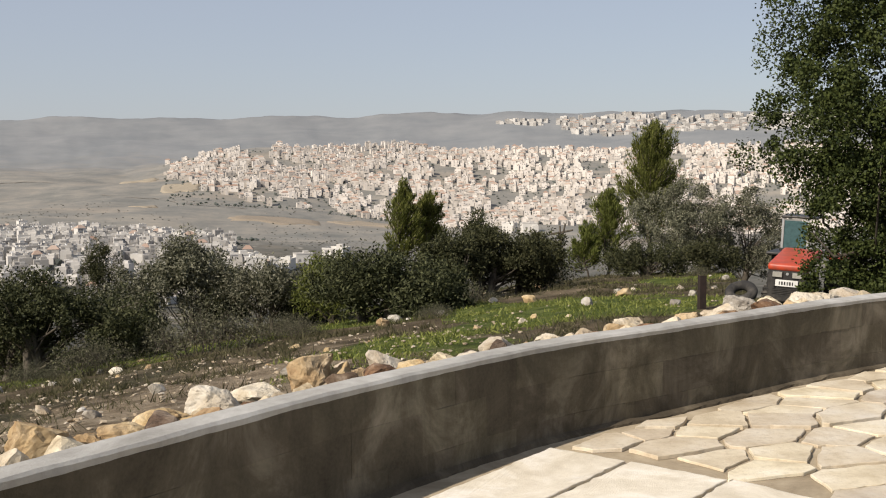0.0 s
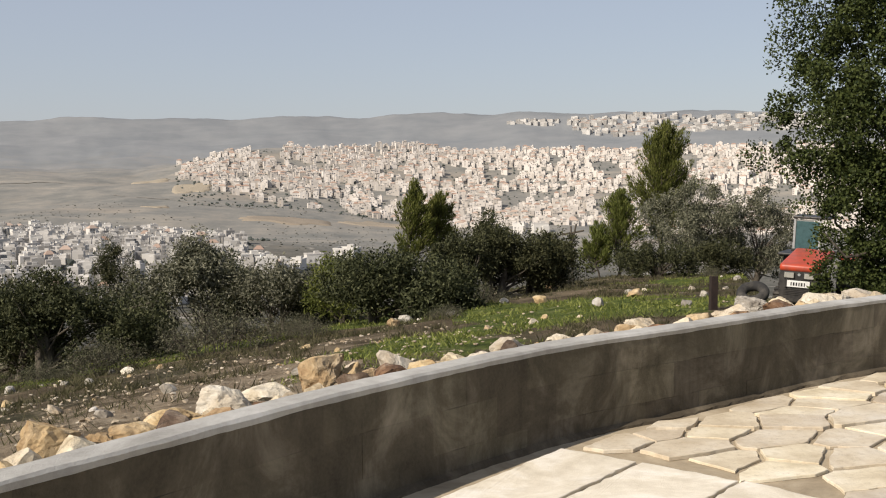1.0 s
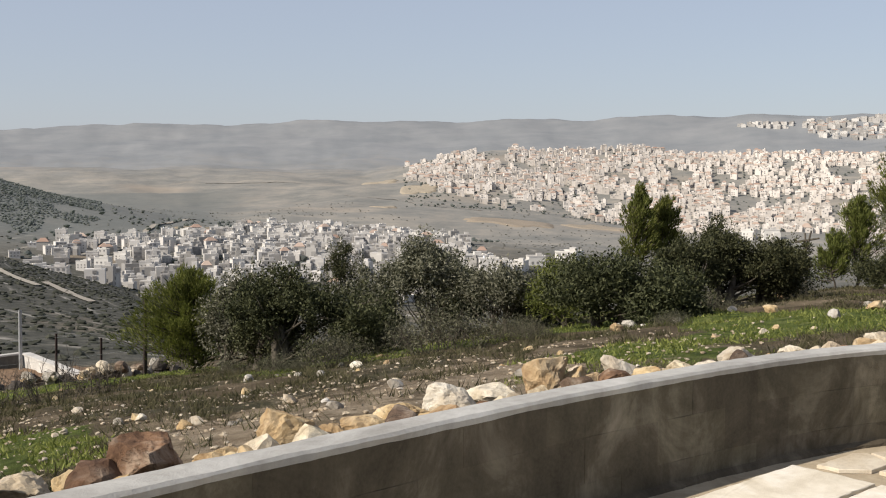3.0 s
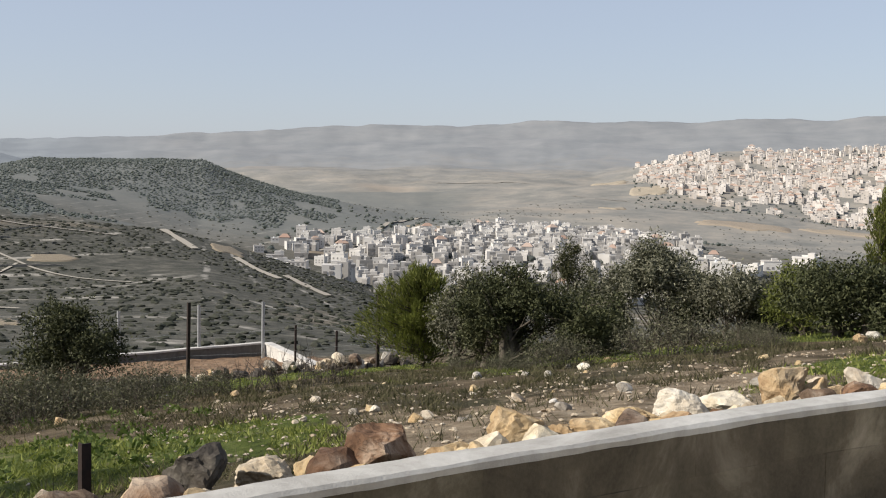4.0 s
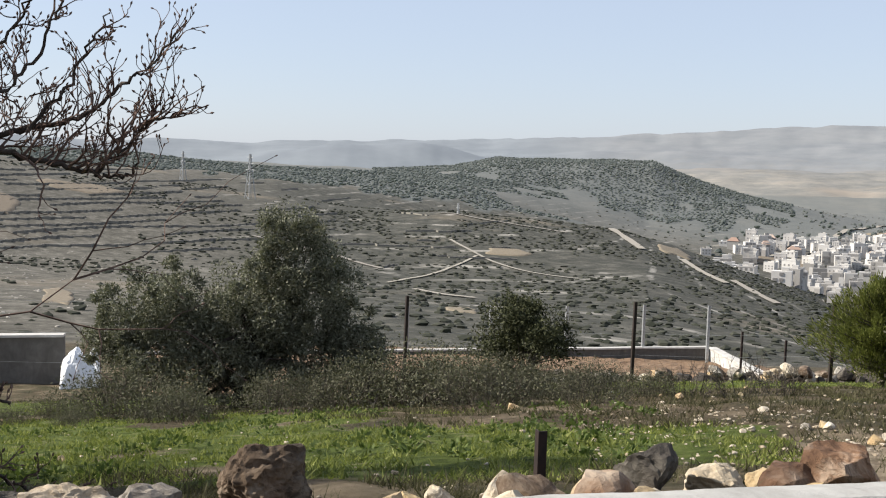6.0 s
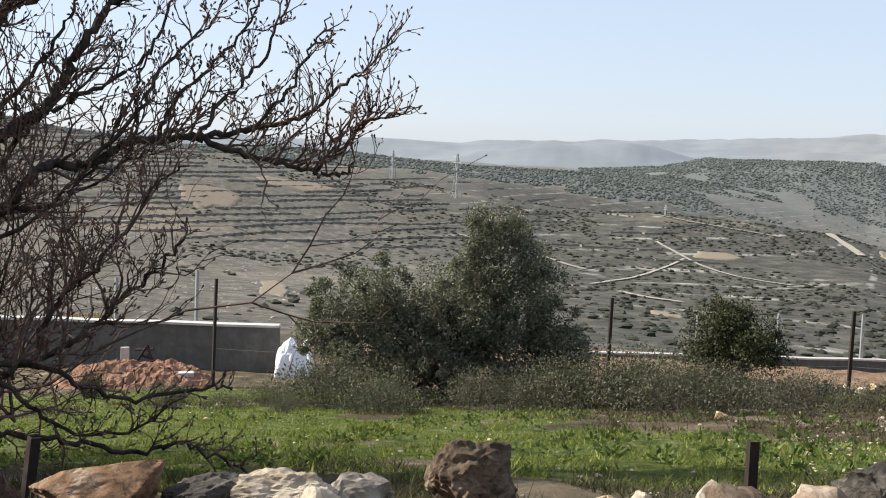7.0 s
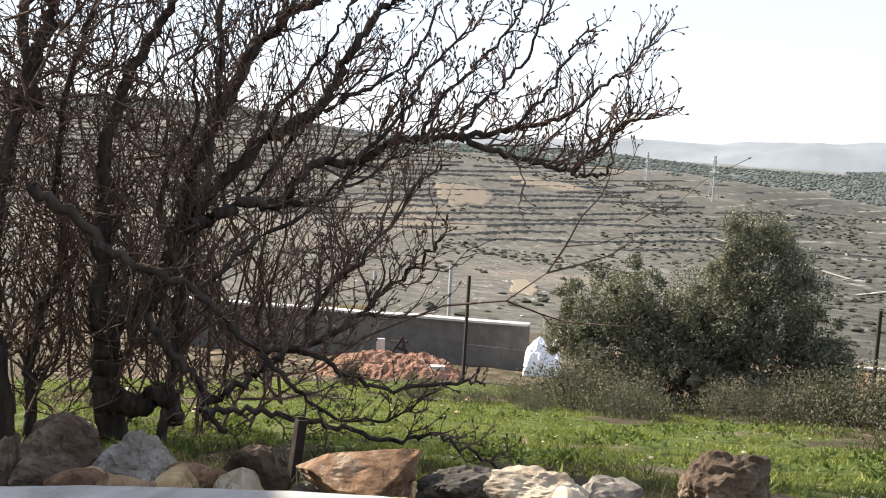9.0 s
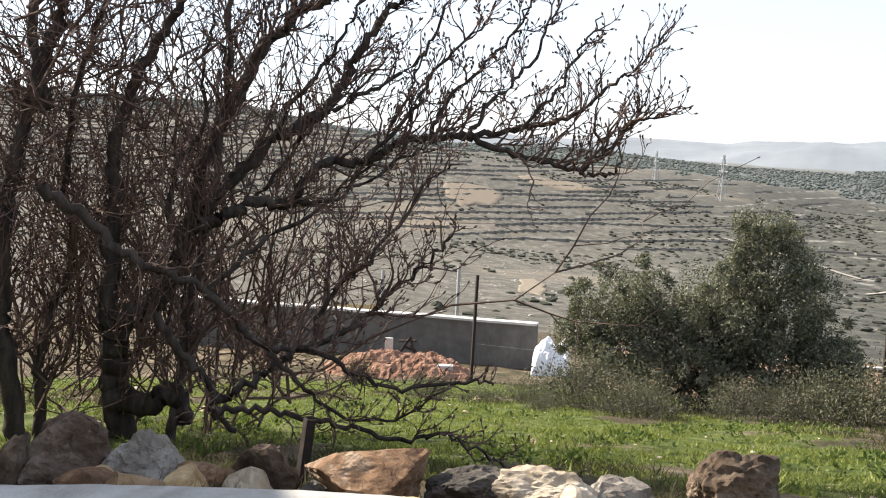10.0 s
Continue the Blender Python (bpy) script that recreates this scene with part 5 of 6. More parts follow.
# ---- grass, weeds and small stones ----
def build_grass():
    rng = np.random.default_rng(5)
    n = 85000
    b = radians(1) * rng.uniform(-96, 23, n)
    r = 3.2 + 22 * rng.uniform(0, 1, n) ** 1.1
    x, y = r * np.sin(b), r * np.cos(b)
    keep = (beyond_wall(x, y) > 0.35)
    x, y, r = x[keep], y[keep], r[keep]
    g = cover(x, y)
    patch = np.array([noise.noise((px * 1.7, py * 1.7, 2.0)) for px, py in zip(x, y)])
    for name, mat, pick, tall, words in (("grass", "grass", (g + 0.35 * patch > 0.42) & (patch > -0.16) & (rng.uniform(0, 1, len(g)) < 0.75), 0.032, "short bright green winter grass on stony soil"),
                                         ("dry_weeds", "weed", (g <= 0.45) & (patch > 0.0) & (rng.uniform(0, 1, len(g)) < 0.5 - 0.6 * trodden(x, y)), 0.055, "sparse dry weeds on stony soil")):
        px, py, pr = x[pick], y[pick], r[pick]
        z = land(px, py)
        k = 5 if mat == "grass" else 9
        P = np.repeat(np.stack([px, py, z - 0.01], -1), k, 0) + rng.normal(size=(len(px) * k, 3)) * np.array([0.04, 0.04, 0])
        m = len(P)
        way = rng.normal(size=(m, 3)) * np.array([0.6, 0.6, 0.2]) + np.array([0, 0, 1.0])
        side = np.cross(way, rng.normal(size=(m, 3)))
        side /= np.linalg.norm(side, axis=1)[:, None]
        L = (tall * rng.uniform(0.4, 1.5, m))[:, None]
        W = ((0.005 if mat == "grass" else 0.002) + 0.0003 * np.repeat(pr, k))[:, None] * rng.uniform(0.7, 1.4, m)[:, None]
        V = np.stack([P - side * W, P + side * W, P + way * L], 1).reshape(-1, 3)
        ob = finish(name, V.tolist(), np.arange(len(V)).reshape(-1, 3).tolist(), MAT[mat])
        tagged(ob, words, "grass", kind="stuff")


def build_stones():
    """Loose stones: larger ones are things, the gravel is one mesh."""
    rng = np.random.default_rng(9)
    meshes = []
    for k in range(6):
        bm = rock_mesh(500 + k, 1.0, 0.8, 0.6, 0.7, 2)
        me = bpy.data.meshes.new("stone")
        bm.to_mesh(me), bm.free()
        meshes.append(me)
    tones = ["G", "C", "T", "G", "T", "W"]
    for me, tone in zip(meshes, tones):
        me.materials.append(MAT[tone])
    spots = []
    for _ in range(95):
        b = rng.uniform(-94, 16)
        r = rng.uniform(5.5, 20)
        spots.append((b, r, 0.04 + 0.11 * rng.uniform() ** 2))
    for _ in range(30):                                           # the trodden stony patch
        spots.append((rng.uniform(-36, -14), rng.uniform(6, 14), rng.uniform(0.05, 0.13)))
    for _ in range(30):                                           # stones heaped at the meadow's edge
        spots.append((rng.uniform(-4, 16), rng.uniform(10, 20), rng.uniform(0.06, 0.2)))
    for b, r, s in spots:
        x, y = r * math.sin(radians(b)), r * math.cos(radians(b))
        if float(beyond_wall(x, y)) < 0.6:
            continue
        ob = new("stone", meshes[int(rng.integers(6))])
        ob.matrix_basis = pose(x, y, float(land(x, y)[0]) - 0.015, 0, 0, rng.uniform(0, 360)) @ Matrix.Scale(s, 4)
        tagged(ob, "loose pale limestone lying on the grass", "stone", "loose stones")
    V, F = [], []
    tmpl = []
    for k in range(3):
        bm = rock_mesh(530 + k, 1.0, 0.8, 0.55, 0.7, 1)
        bm.verts.ensure_lookup_table()
        tmpl.append(([tuple(v.co) for v in bm.verts], [tuple(v.index for v in f.verts) for f in bm.faces]))
        bm.free()
    b = np.radians(np.concatenate([rng.uniform(-95, 20, 1500), rng.uniform(-40, 4, 2600)]))
    r = np.concatenate([rng.uniform(3.6, 18, 1500), rng.uniform(3.2, 11, 2600)])
    x, y = r * np.sin(b), r * np.cos(b)
    ok = beyond_wall(x, y) > 0.3
    x, y = x[ok], y[ok]
    z = land(x, y)
    for px, py, pz in zip(x, y, z):
        v, f = tmpl[int(rng.integers(3))]
        s, a, k = 0.008 + 0.035 * rng.uniform() ** 2.2, rng.uniform(0, 6.28), len(V)
        ca, sa = math.cos(a) * s, math.sin(a) * s
        V += [(px + p[0] * ca - p[1] * sa, py + p[0] * sa + p[1] * ca, pz - 0.004 + p[2] * s) for p in v]
        F += [tuple(i + k for i in g) for g in f]
    tagged(finish("gravel", V, F, MAT["C"]), "scattered limestone chips on bare soil", "gravel", kind="stuff")


def build_leafy_weeds():
    """Tufts of broad young leaves in the near grass."""
    rng = np.random.default_rng(15)
    b, r = np.radians(rng.uniform(-96, -36, 520)), rng.uniform(5.2, 13.5, 520)
    x, y = r * np.sin(b), r * np.cos(b)
    ok = (beyond_wall(x, y) > 0.6) & np.array([noise.noise((px * 0.8, py * 0.8, 12.0)) > 0.02 for px, py in zip(x, y)])
    x, y = x[ok], y[ok]
    z = land(x, y)
    size = 0.03 + 0.10 * rng.uniform(0, 1, len(x)) ** 2
    v, f = leaves(rng, np.stack([x, y, z + 0.03], -1), np.stack([size, size, size * 0.4], -1), [20] * len(x), 0.045, 0.011, 0.5)
    tagged(finish("leafy_weeds", v.tolist(), f.tolist(), MAT["weed_leaf"]), "tufts of broad green weeds in the grass", "weeds", kind="stuff")


build_grass()
build_leafy_weeds()
build_stones()

# ---- posts, fences and field walls ----
def post(name, b, r, top, wide, mat, words, lean=1.2, up=0.0, group="fence posts"):
    """An upright post that reaches the elevation top (degrees) as seen from the terrace."""
    x, y = r * math.sin(radians(b)), r * math.cos(radians(b))
    z = height(x, y)
    h = max(0.25, 1.5 + r * math.tan(radians(top)) - z)
    bm = bmesh.new()
    # an angle-iron section with a slight twist
    prof = ((0, 0), (wide, 0), (wide, wide * 0.16), (wide * 0.16, wide * 0.16), (wide * 0.16, wide), (0, wide))
    rows = []
    for k in range(7):
        t = k / 6
        a = 0.06 * math.sin(3 * t)
        rows.append([bm.verts.new((px * math.cos(a) - py * math.sin(a) - wide / 2, px * math.sin(a) + py * math.cos(a) - wide / 2, -0.25 + (h + 0.25) * t)) for px, py in prof])
    for p, q in zip(rows, rows[1:]):
        for i in range(6):
            bm.faces.new((p[i], p[(i + 1) % 6], q[(i + 1) % 6], q[i]))
    bm.faces.new(rows[-1])
    bm.faces.new(rows[0][::-1])
    ob = part(name, bm, MAT[mat], None)
    ob.matrix_basis = pose(x, y, z, 0, 0, -b) @ pose(0, 0, 0, 0, lean, 180 + 45)
    ob.matrix_basis = pose(x, y, z, 0, 0, -b) @ pose(0, 0, 0, 0, lean, 0) @ pose(0, 0, 0, 0, 0, 20)
    return tagged(ob, words, "post", group), Vector((x, y, z)), h


def build_fences():
    rusty = "thin rusted steel fence post at the field's edge"
    got = []
    for b, r, top in ((-27.1, 22.8, -6.25), (-36.7, 23.6, -6.68), (-48.4, 24.0, -6.71), (-58.6, 24.8, -6.5), (-68.6, 25.6, -6.26)):
        got.append(post("fence_post", b, r, top, 0.062, "rust", rusty))
    # fence wires between the posts
    for (_, p, h), (_, q, g) in zip(got, got[1:]):
        for k in (0.35, 0.62, 0.9):
            a, b = p + Vector((0, 0, h * k)), q + Vector((0, 0, g * k))
            v, f = [], []
            path = [a.lerp(b, t / 8) - Vector((0, 0, 0.05 * math.sin(math.pi * t / 8))) for t in range(9)]
            tube(v, f, path, [0.0022] * 9, 4)
            tagged(finish("fence_wire", v, f, MAT["galvanised"]), "thin slack fence wire between rusty posts", "wire", "fence wires")
    stub = "short dark rusted steel stake behind the garden wall"
    post("stake", 13.1, 9.3, -5.46, 0.055, "rust", stub, 0.3, group="stakes along the wall")
    post("stake", -42.2, 4.02, -14.39, 0.034, "rust", stub, 0.5, group="stakes along the wall")
    post("stake", -78.3, 4.24, -14.25, 0.036, "rust", stub, 6.0, group="stakes along the wall")
    thin = "slender pale galvanised post on the parapet wall"
    for b, r, top in ((-32.9, 44.0, -6.71), (-36.1, 44.0, -6.81), (-40.0, 44.0, -7.04), (-43.9, 44.0, -7.11), (-48.2, 44.0, -7.2), (-69.4, 40.0, -5.83), (-73.3, 40.0, -6.2)):
        post("fence_pole", b, r, top, 0.10, "galvanised", thin, 0.6, group="poles on the parapet")
    for b, r, top in ((-29.2, 31, -8.2), (-31.3, 31, -7.9), (-26.0, 31, -8.0)):
        post("fence_pole", b, r, top, 0.05, "rust", "thin dark pole beyond the field wall", 0.8)


def low_wall(name, ends, tops, thick, deep, mat, words):
    """A straight wall between two spots (bearing, distance), its top given by elevations."""
    pts = []
    for (b, r), top in zip(ends, tops):
        pts.append(Vector((r * math.sin(radians(b)), r * math.cos(radians(b)), 1.5 + r * math.tan(radians(top)))))
    a, b = pts
    u = (b - a)
    nrm = Vector((-u.y, u.x, 0)).normalized() * thick
    wall = thing(name, Matrix(), words, "wall", kind="structure")
    n = max(2, int(u.length / 1.5))
    v, f = [], []
    for k in range(n + 1):
        p = a.lerp(b, k / n) + Vector((0, 0, 0.012 * math.sin(k * 2.7)))
        v += [tuple(p - Vector((0, 0, deep))), tuple(p - Vector((0, 0, 0.06))), tuple(p - Vector((0, 0, 0.06)) + nrm), tuple(p - Vector((0, 0, deep)) + nrm)]
    for k in range(n):
        for j in range(3):
            i = k * 4 + j
            f.append((i, i + 1, i + 5, i + 4))
    f += [(0, 3, 2, 1), (n * 4, n * 4 + 1, n * 4 + 2, n * 4 + 3)]
    finish("wall_body", v, f, MAT[mat], False, wall)
    v, f = [], []
    for k in range(n + 1):
        p = a.lerp(b, k / n) + Vector((0, 0, 0.012 * math.sin(k * 2.7)))
        e = nrm * 0.25
        v += [tuple(p - e - Vector((0, 0, 0.06))), tuple(p - e), tuple(p + nrm + e), tuple(p + nrm + e - Vector((0, 0, 0.06)))]
    for k in range(n):
        for j in range(4):
            i, i2 = k * 4 + j, k * 4 + (j + 1) % 4
            f.append((i, i2, i2 + 4, i + 4))
    f += [(0, 3, 2, 1), (n * 4, n * 4 + 1, n * 4 + 2, n * 4 + 3)]
    finish("wall_cap", v, f, MAT["parapet"], False, wall)
    return wall


def build_field():
    low_wall("parapet_wall", ((-62.0, 40.0), (-32.8, 45.0)), (-9.55, -8.75), 0.2, 1.6, "greywall", "long low concrete parapet wall at the field's end")
    low_wall("parapet_wall", ((-32.8, 45.2), (-30.2, 36.0)), (-8.75, -9.95), 0.22, 1.4, "parapet", "short pale concrete end wall of the field")
    low_wall("retaining_wall", ((-84.0, 33.0), (-65.3, 29.5)), (-7.7, -8.6), 0.25, 2.2, "greywall", "grey concrete retaining wall beyond the orange earth")
    # the ploughed field in front of the parapet
    rng = np.random.default_rng(3)
    v, f = [], []
    bs, rs = np.linspace(-62, -29, 100), np.linspace(25.2, 44.5, 34)
    grid = [(r, b, r * math.sin(radians(b)), r * math.cos(radians(b))) for r in rs for b in bs]
    for (r, b, x, y), z in zip(grid, land([g[2] for g in grid], [g[3] for g in grid], False)):
        edge = min(1.0, (r - 25.2) / 1.0, (b + 62) / 1.5, (-29 - b) / 1.5)
        v.append((x, y, z + (0.10 + 0.07 * noise.noise((x * 1.4, y * 1.4, 3)) + 0.022 * rng.normal()) * edge - 0.06 * (1 - edge)))
    n = len(bs)
    f = [(i * n + j, i * n + j + 1, (i + 1) * n + j + 1, (i + 1) * n + j) for i in range(len(rs) - 1) for j in range(n - 1)]
    tagged(finish("field_soil", v, f, MAT["field"]), "bare brown ploughed soil inside the parapet", "soil", kind="structure")

    # dry stone wall along the field
    line = thing("dry_stone_wall", Matrix(), "tumbled dry stone wall of pale and dark field stones", "wall", kind="structure")
    meshes = []
    for k in range(8):
        bm = rock_mesh(700 + k, 1.0, 0.8, 0.75, 0.7, 2)
        me = bpy.data.meshes.new("stone")
        bm.to_mesh(me), bm.free()
        me.materials.append(MAT["CGDTBGDB"[k]])
        meshes.append(me)
    for k in range(290):
        b = -24.5 - 22.5 * (k / 290) + rng.normal() * 0.1
        r = 24.6 + rng.normal() * 0.16
        x, y = r * math.sin(radians(b)), r * math.cos(radians(b))
        ob = new("field_stone", meshes[int(rng.integers(8))])
        ob.parent = line
        ob.matrix_basis = pose(x, y, height(x, y) - 0.04 + (0.0, 0.0, 0.16)[int(rng.integers(3))] , rng.uniform(-20, 20), rng.uniform(-20, 20), rng.uniform(0, 360)) @ Matrix.Scale(0.15 + 0.27 * rng.uniform() ** 1.5, 4)

    # the heap of orange earth, with what stands in it
    bm = bmesh.new()
    bmesh.ops.create_grid(bm, x_segments=70, y_segments=36, size=0.5)
    for q in bm.verts:
        x, y = q.co.x, q.co.y
        k = max(0.0, 1 - (2 * x) ** 2) * max(0.0, 1 - (2 * y) ** 2)
        q.co = Vector((x * 3.6, y * 2.4, 0.54 * k ** 0.7 * (1 + 0.5 * noise.noise((x * 5, y * 5, 1))) + 0.10 * noise.fractal((x * 14, y * 10, 2), 1, 2, 3) * (k > 0) - 0.06))
    heap = tagged(part("earth_mound", bm, MAT["soil"], None, smooth=False), "heap of loose orange-brown earth before a concrete wall", "soil heap")
    heap.matrix_basis = spot(-72.5, 26.3, 0, 72)
    for b, r, w, h in ((-70.1, 26.0, 0.5, 0.28), (-72.9, 27.6, 0.2, 0.5)):
        slab = tagged(part("concrete_block", one_box(0, 0, h / 2, w, w * 0.5, h, 0.015), MAT["parapet"], None), "pale concrete block lying in the earth", "block")
        slab.matrix_basis = spot(b, r, 0.25 if w < 0.3 else 0.0, 70)
    frame_ob = thing("scrap_frame", spot(-71.8, 27.5, 0.3, 40), "bent rusty steel frame leaning on the earth heap", "scrap metal")
    for p, q in (((-0.35, 0, 0), (0.0, 0, 0.5)), ((0.0, 0, 0.5), (0.12, 0, 0.1)), ((-0.2, 0, 0.25), (0.7, 0.1, 0.0)), ((-0.4, 0.1, 0.35), (0.1, 0.1, 0.4)), ((0.0, 0, 0.28), (0.55, 0, -0.1))):
        v, f = [], []
        tube(v, f, [Vector(p), Vector(q)], [0.03, 0.03], 6)
        finish("bar", v, f, MAT["rust"], False, frame_ob)
    # white plastic sheet draped over a pile
    bm = bmesh.new()
    bmesh.ops.create_grid(bm, x_segments=34, y_segments=26, size=0.5)
    for q in bm.verts:
        x, y = q.co.x, q.co.y
        k = max(0.0, 1 - (2 * x) ** 4) * max(0.0, 1 - (2 * y) ** 2)
        q.co = Vector((x * 1.0, y * 1.2, 0.92 * k ** 0.5 * (1 + 0.25 * noise.noise((x * 4, y * 4, 9))) + 0.07 * noise.fractal((x * 9, y * 9, 5), 1, 2, 3) - 0.05))
    sheet = tagged(part("plastic_sheet", bm, MAT["sheet"], None), "crumpled white plastic sheet draped over a pile", "sheet")
    sheet.matrix_basis = spot(-64.5, 28.6, 0, 64)
    # yellow board fence beyond the retaining wall
    fence = thing("board_fence", spot(-74.8, 38.0, 0, 74.8), "low weathered fence of yellowish upright boards", "fence")
    base = 1.5 - 38 * math.tan(radians(8.6)) - height(38 * math.sin(radians(-74.8)), 38 * math.cos(radians(-74.8)))
    for k in range(18):
        part("board", one_box(-0.8 + k * 0.095, 0, base + 0.18 + 0.02 * math.sin(k * 2.1), 0.07, 0.02, 0.5, 0.004), MAT["yellow"], fence)
    for z in (0.05, 0.3):
        part("rail", one_box(0, 0.022, base + z, 1.8, 0.02, 0.05, 0.004), MAT["yellow"], fence)
    part("support", one_box(0, 0.06, base / 2 - 0.2, 0.06, 0.06, abs(base) + 0.8, 0.004), MAT["yellow"], fence)
    # crossed wooden poles by the path
    poles = thing("crossed_poles", spot(5.8, 20.5, 0, -5.8), "two leaning dark wooden poles tied together", "poles")
    for p, q in (((-0.12, 0, -0.1), (0.16, 0.05, 1.12)), ((0.10, 0.1, -0.1), (0.06, 0.05, 1.08)), ((-0.1, 0.1, 0.92), (0.3, 0.02, 1.0))):
        v, f = [], []
        tube(v, f, [Vector(p), Vector(p).lerp(Vector(q), 0.5) + Vector((0.01, 0, 0)), Vector(q)], [0.022, 0.02, 0.016], 7)
        finish("pole", v, f, MAT["bark_grey"], True, poles)


def build_tractor():
    """An old red tractor whose bonnet faces the terrace."""
    x, y = 18.4 * math.sin(radians(17.1)), 18.4 * math.cos(radians(17.1))
    t = thing("tractor", pose(x, y, height(x, y), 0, -3, 152) @ Matrix.Scale(0.9, 4), "old red tractor with black grille parked among rocks", "tractor")
    # bonnet: rounded hood with a sloping front, front face towards -y of the thing turned about
    bm = bmesh.new()
    box(bm, 0, -0.62, 1.09, 0.70, 1.40, 0.13, 0.05)
    for v in bm.verts:
        if v.co.y > -0.1:
            v.co.z -= 0.06
        v.co.z += 0.10 * max(0.0, -v.co.y) ** 0.8
    bmesh.ops.recalc_face_normals(bm, faces=bm.faces[:])
    part("bonnet", bm, MAT["red"], t, "faded red sheet-metal bonnet", True)
    grille = part("grille", one_box(0, 0.015, 0.73, 0.66, 0.10, 0.62, 0.02), MAT["black"], t)
    for k in range(5):
        part("slat", one_box(0, 0.07, 0.56 + k * 0.03, 0.5, 0.012, 0.010, 0.002), MAT["rubber"], grille)
    for sx in (-0.17, 0.17):
        lamp_ob = part("headlight", one_box(sx, 0.072, 0.90, 0.19, 0.03, 0.115, 0.012), MAT["black"], t)
        part("lens", one_box(sx, 0.088, 0.90, 0.165, 0.012, 0.09, 0.006), MAT["lens"], lamp_ob)
    bm = bmesh.new()
    bmesh.ops.create_cone(bm, cap_ends=True, segments=16, radius1=0.025, radius2=0.022, depth=0.02, matrix=pose(0, 0.075, 0.92, 90))
    part("badge", bm, MAT["galvanised"], t)
    plate = part("number_plate", one_box(0.01, 0.085, 0.755, 0.40, 0.012, 0.115, 0.004), MAT["plate"], t, "white plate with dark bars")
    for k, w in enumerate((0.03, 0.045, 0.03, 0.04, 0.045, 0.03)):
        part("bar", one_box(-0.10 + k * 0.045, 0.0935, 0.752, w * 0.6, 0.003, 0.06), MAT["black"], plate)
    for sx in (-0.22, 0.21):
        part("bracket", one_box(sx, 0.09, 0.76, 0.022, 0.02, 0.16, 0.003), MAT["black"], t)
    part("side_panel", one_box(-0.35, -0.5, 0.75, 0.03, 0.95, 0.36, 0.01), MAT["black"], t)
    part("side_panel", one_box(0.35, -0.5, 0.75, 0.03, 0.95, 0.36, 0.01), MAT["black"], t)
    part("engine", one_box(0, -0.75, 0.58, 0.42, 1.2, 0.4, 0.04), MAT["black"], t)
    part("axle", one_box(0, -0.45, 0.36, 0.80, 0.12, 0.12, 0.02), MAT["black"], t)

    def wheel(px, py, rad, wide):
        bm = bmesh.new()
        bmesh.ops.create_cone(bm, cap_ends=True, segments=28, radius1=rad, radius2=rad, depth=wide, matrix=pose(px, py, rad, 0, 90))
        bmesh.ops.bevel(bm, geom=[e for e in bm.edges if len(e.link_faces) == 2 and e.calc_face_angle() > 1], offset=0.04, segments=2, affect="EDGES")
        tyre = part("tyre", bm, MAT["rubber"], t)
        for k in range(16):
            a = 2 * math.pi * k / 16
            part("lug", one_box(px, py + (rad + 0.008) * math.cos(a), rad + (rad + 0.008) * math.sin(a), wide * 0.95, 0.05, 0.04, 0.006, (math.degrees(a) + 90, 0, 0)), MAT["rubber"], tyre)
        bm = bmesh.new()
        bmesh.ops.create_cone(bm, cap_ends=True, segments=20, radius1=rad * 0.5, radius2=rad * 0.46, depth=wide + 0.03, matrix=pose(px, py, rad, 0, 90))
        part("rim", bm, MAT["red"], tyre)

    for sx in (-0.58, 0.58):
        wheel(sx * 0.72, -0.45, 0.30, 0.16)
        wheel(sx * 0.9, -2.05, 0.55, 0.3)
    part("mudguard", one_box(-0.55, -2.0, 1.12, 0.36, 0.9, 0.05, 0.02), MAT["red"], t)
    part("mudguard", one_box(0.55, -2.0, 1.12, 0.36, 0.9, 0.05, 0.02), MAT["black"], t)
    part("seat", one_box(0, -1.95, 1.05, 0.45, 0.42, 0.1, 0.04), MAT["black"], t)
    # cab with a greenish windscreen
    cab = part("cab_frame", one_box(0, -1.5, 1.22, 0.95, 0.05, 0.06, 0.01), MAT["black"], t)
    for sx in (-0.03, 0.43):
        part("pillar", one_box(sx, -1.5, 1.52, 0.045, 0.045, 0.62, 0.008), MAT["galvanised"], cab)
    part("windscreen", one_box(0.2, -1.5, 1.50, 0.42, 0.014, 0.54, 0.004), MAT["teal"], t, "dusty teal tinted windscreen")
    part("roof", one_box(0.14, -1.85, 1.84, 0.66, 0.8, 0.05, 0.02), MAT["black"], t)
    # a discarded tyre lying by the rocks
    bm = bmesh.new()
    prof = [(0.11 + 0.05 * math.cos(a), 0.05 * math.sin(a)) for a in [2 * math.pi * k / 10 for k in range(10)]]
    rows = [[bm.verts.new((r * math.cos(b), r * math.sin(b), z)) for r, z in prof] for b in [2 * math.pi * k / 28 for k in range(28)]]
    for p, q in zip(rows, rows[1:] + rows[:1]):
        for i in range(10):
            bm.faces.new((p[i], q[i], q[(i + 1) % 10], p[(i + 1) % 10]))
    old = tagged(part("old_tyre", bm, MAT["rubber"], None, smooth=True), "discarded grey dusty tyre leaning among rocks", "tyre")
    px, py = 11.2 * math.sin(radians(15.0)), 11.2 * math.cos(radians(15.0))
    old.matrix_basis = pose(px, py, height(px, py) + 0.10, 35, 0, -30)


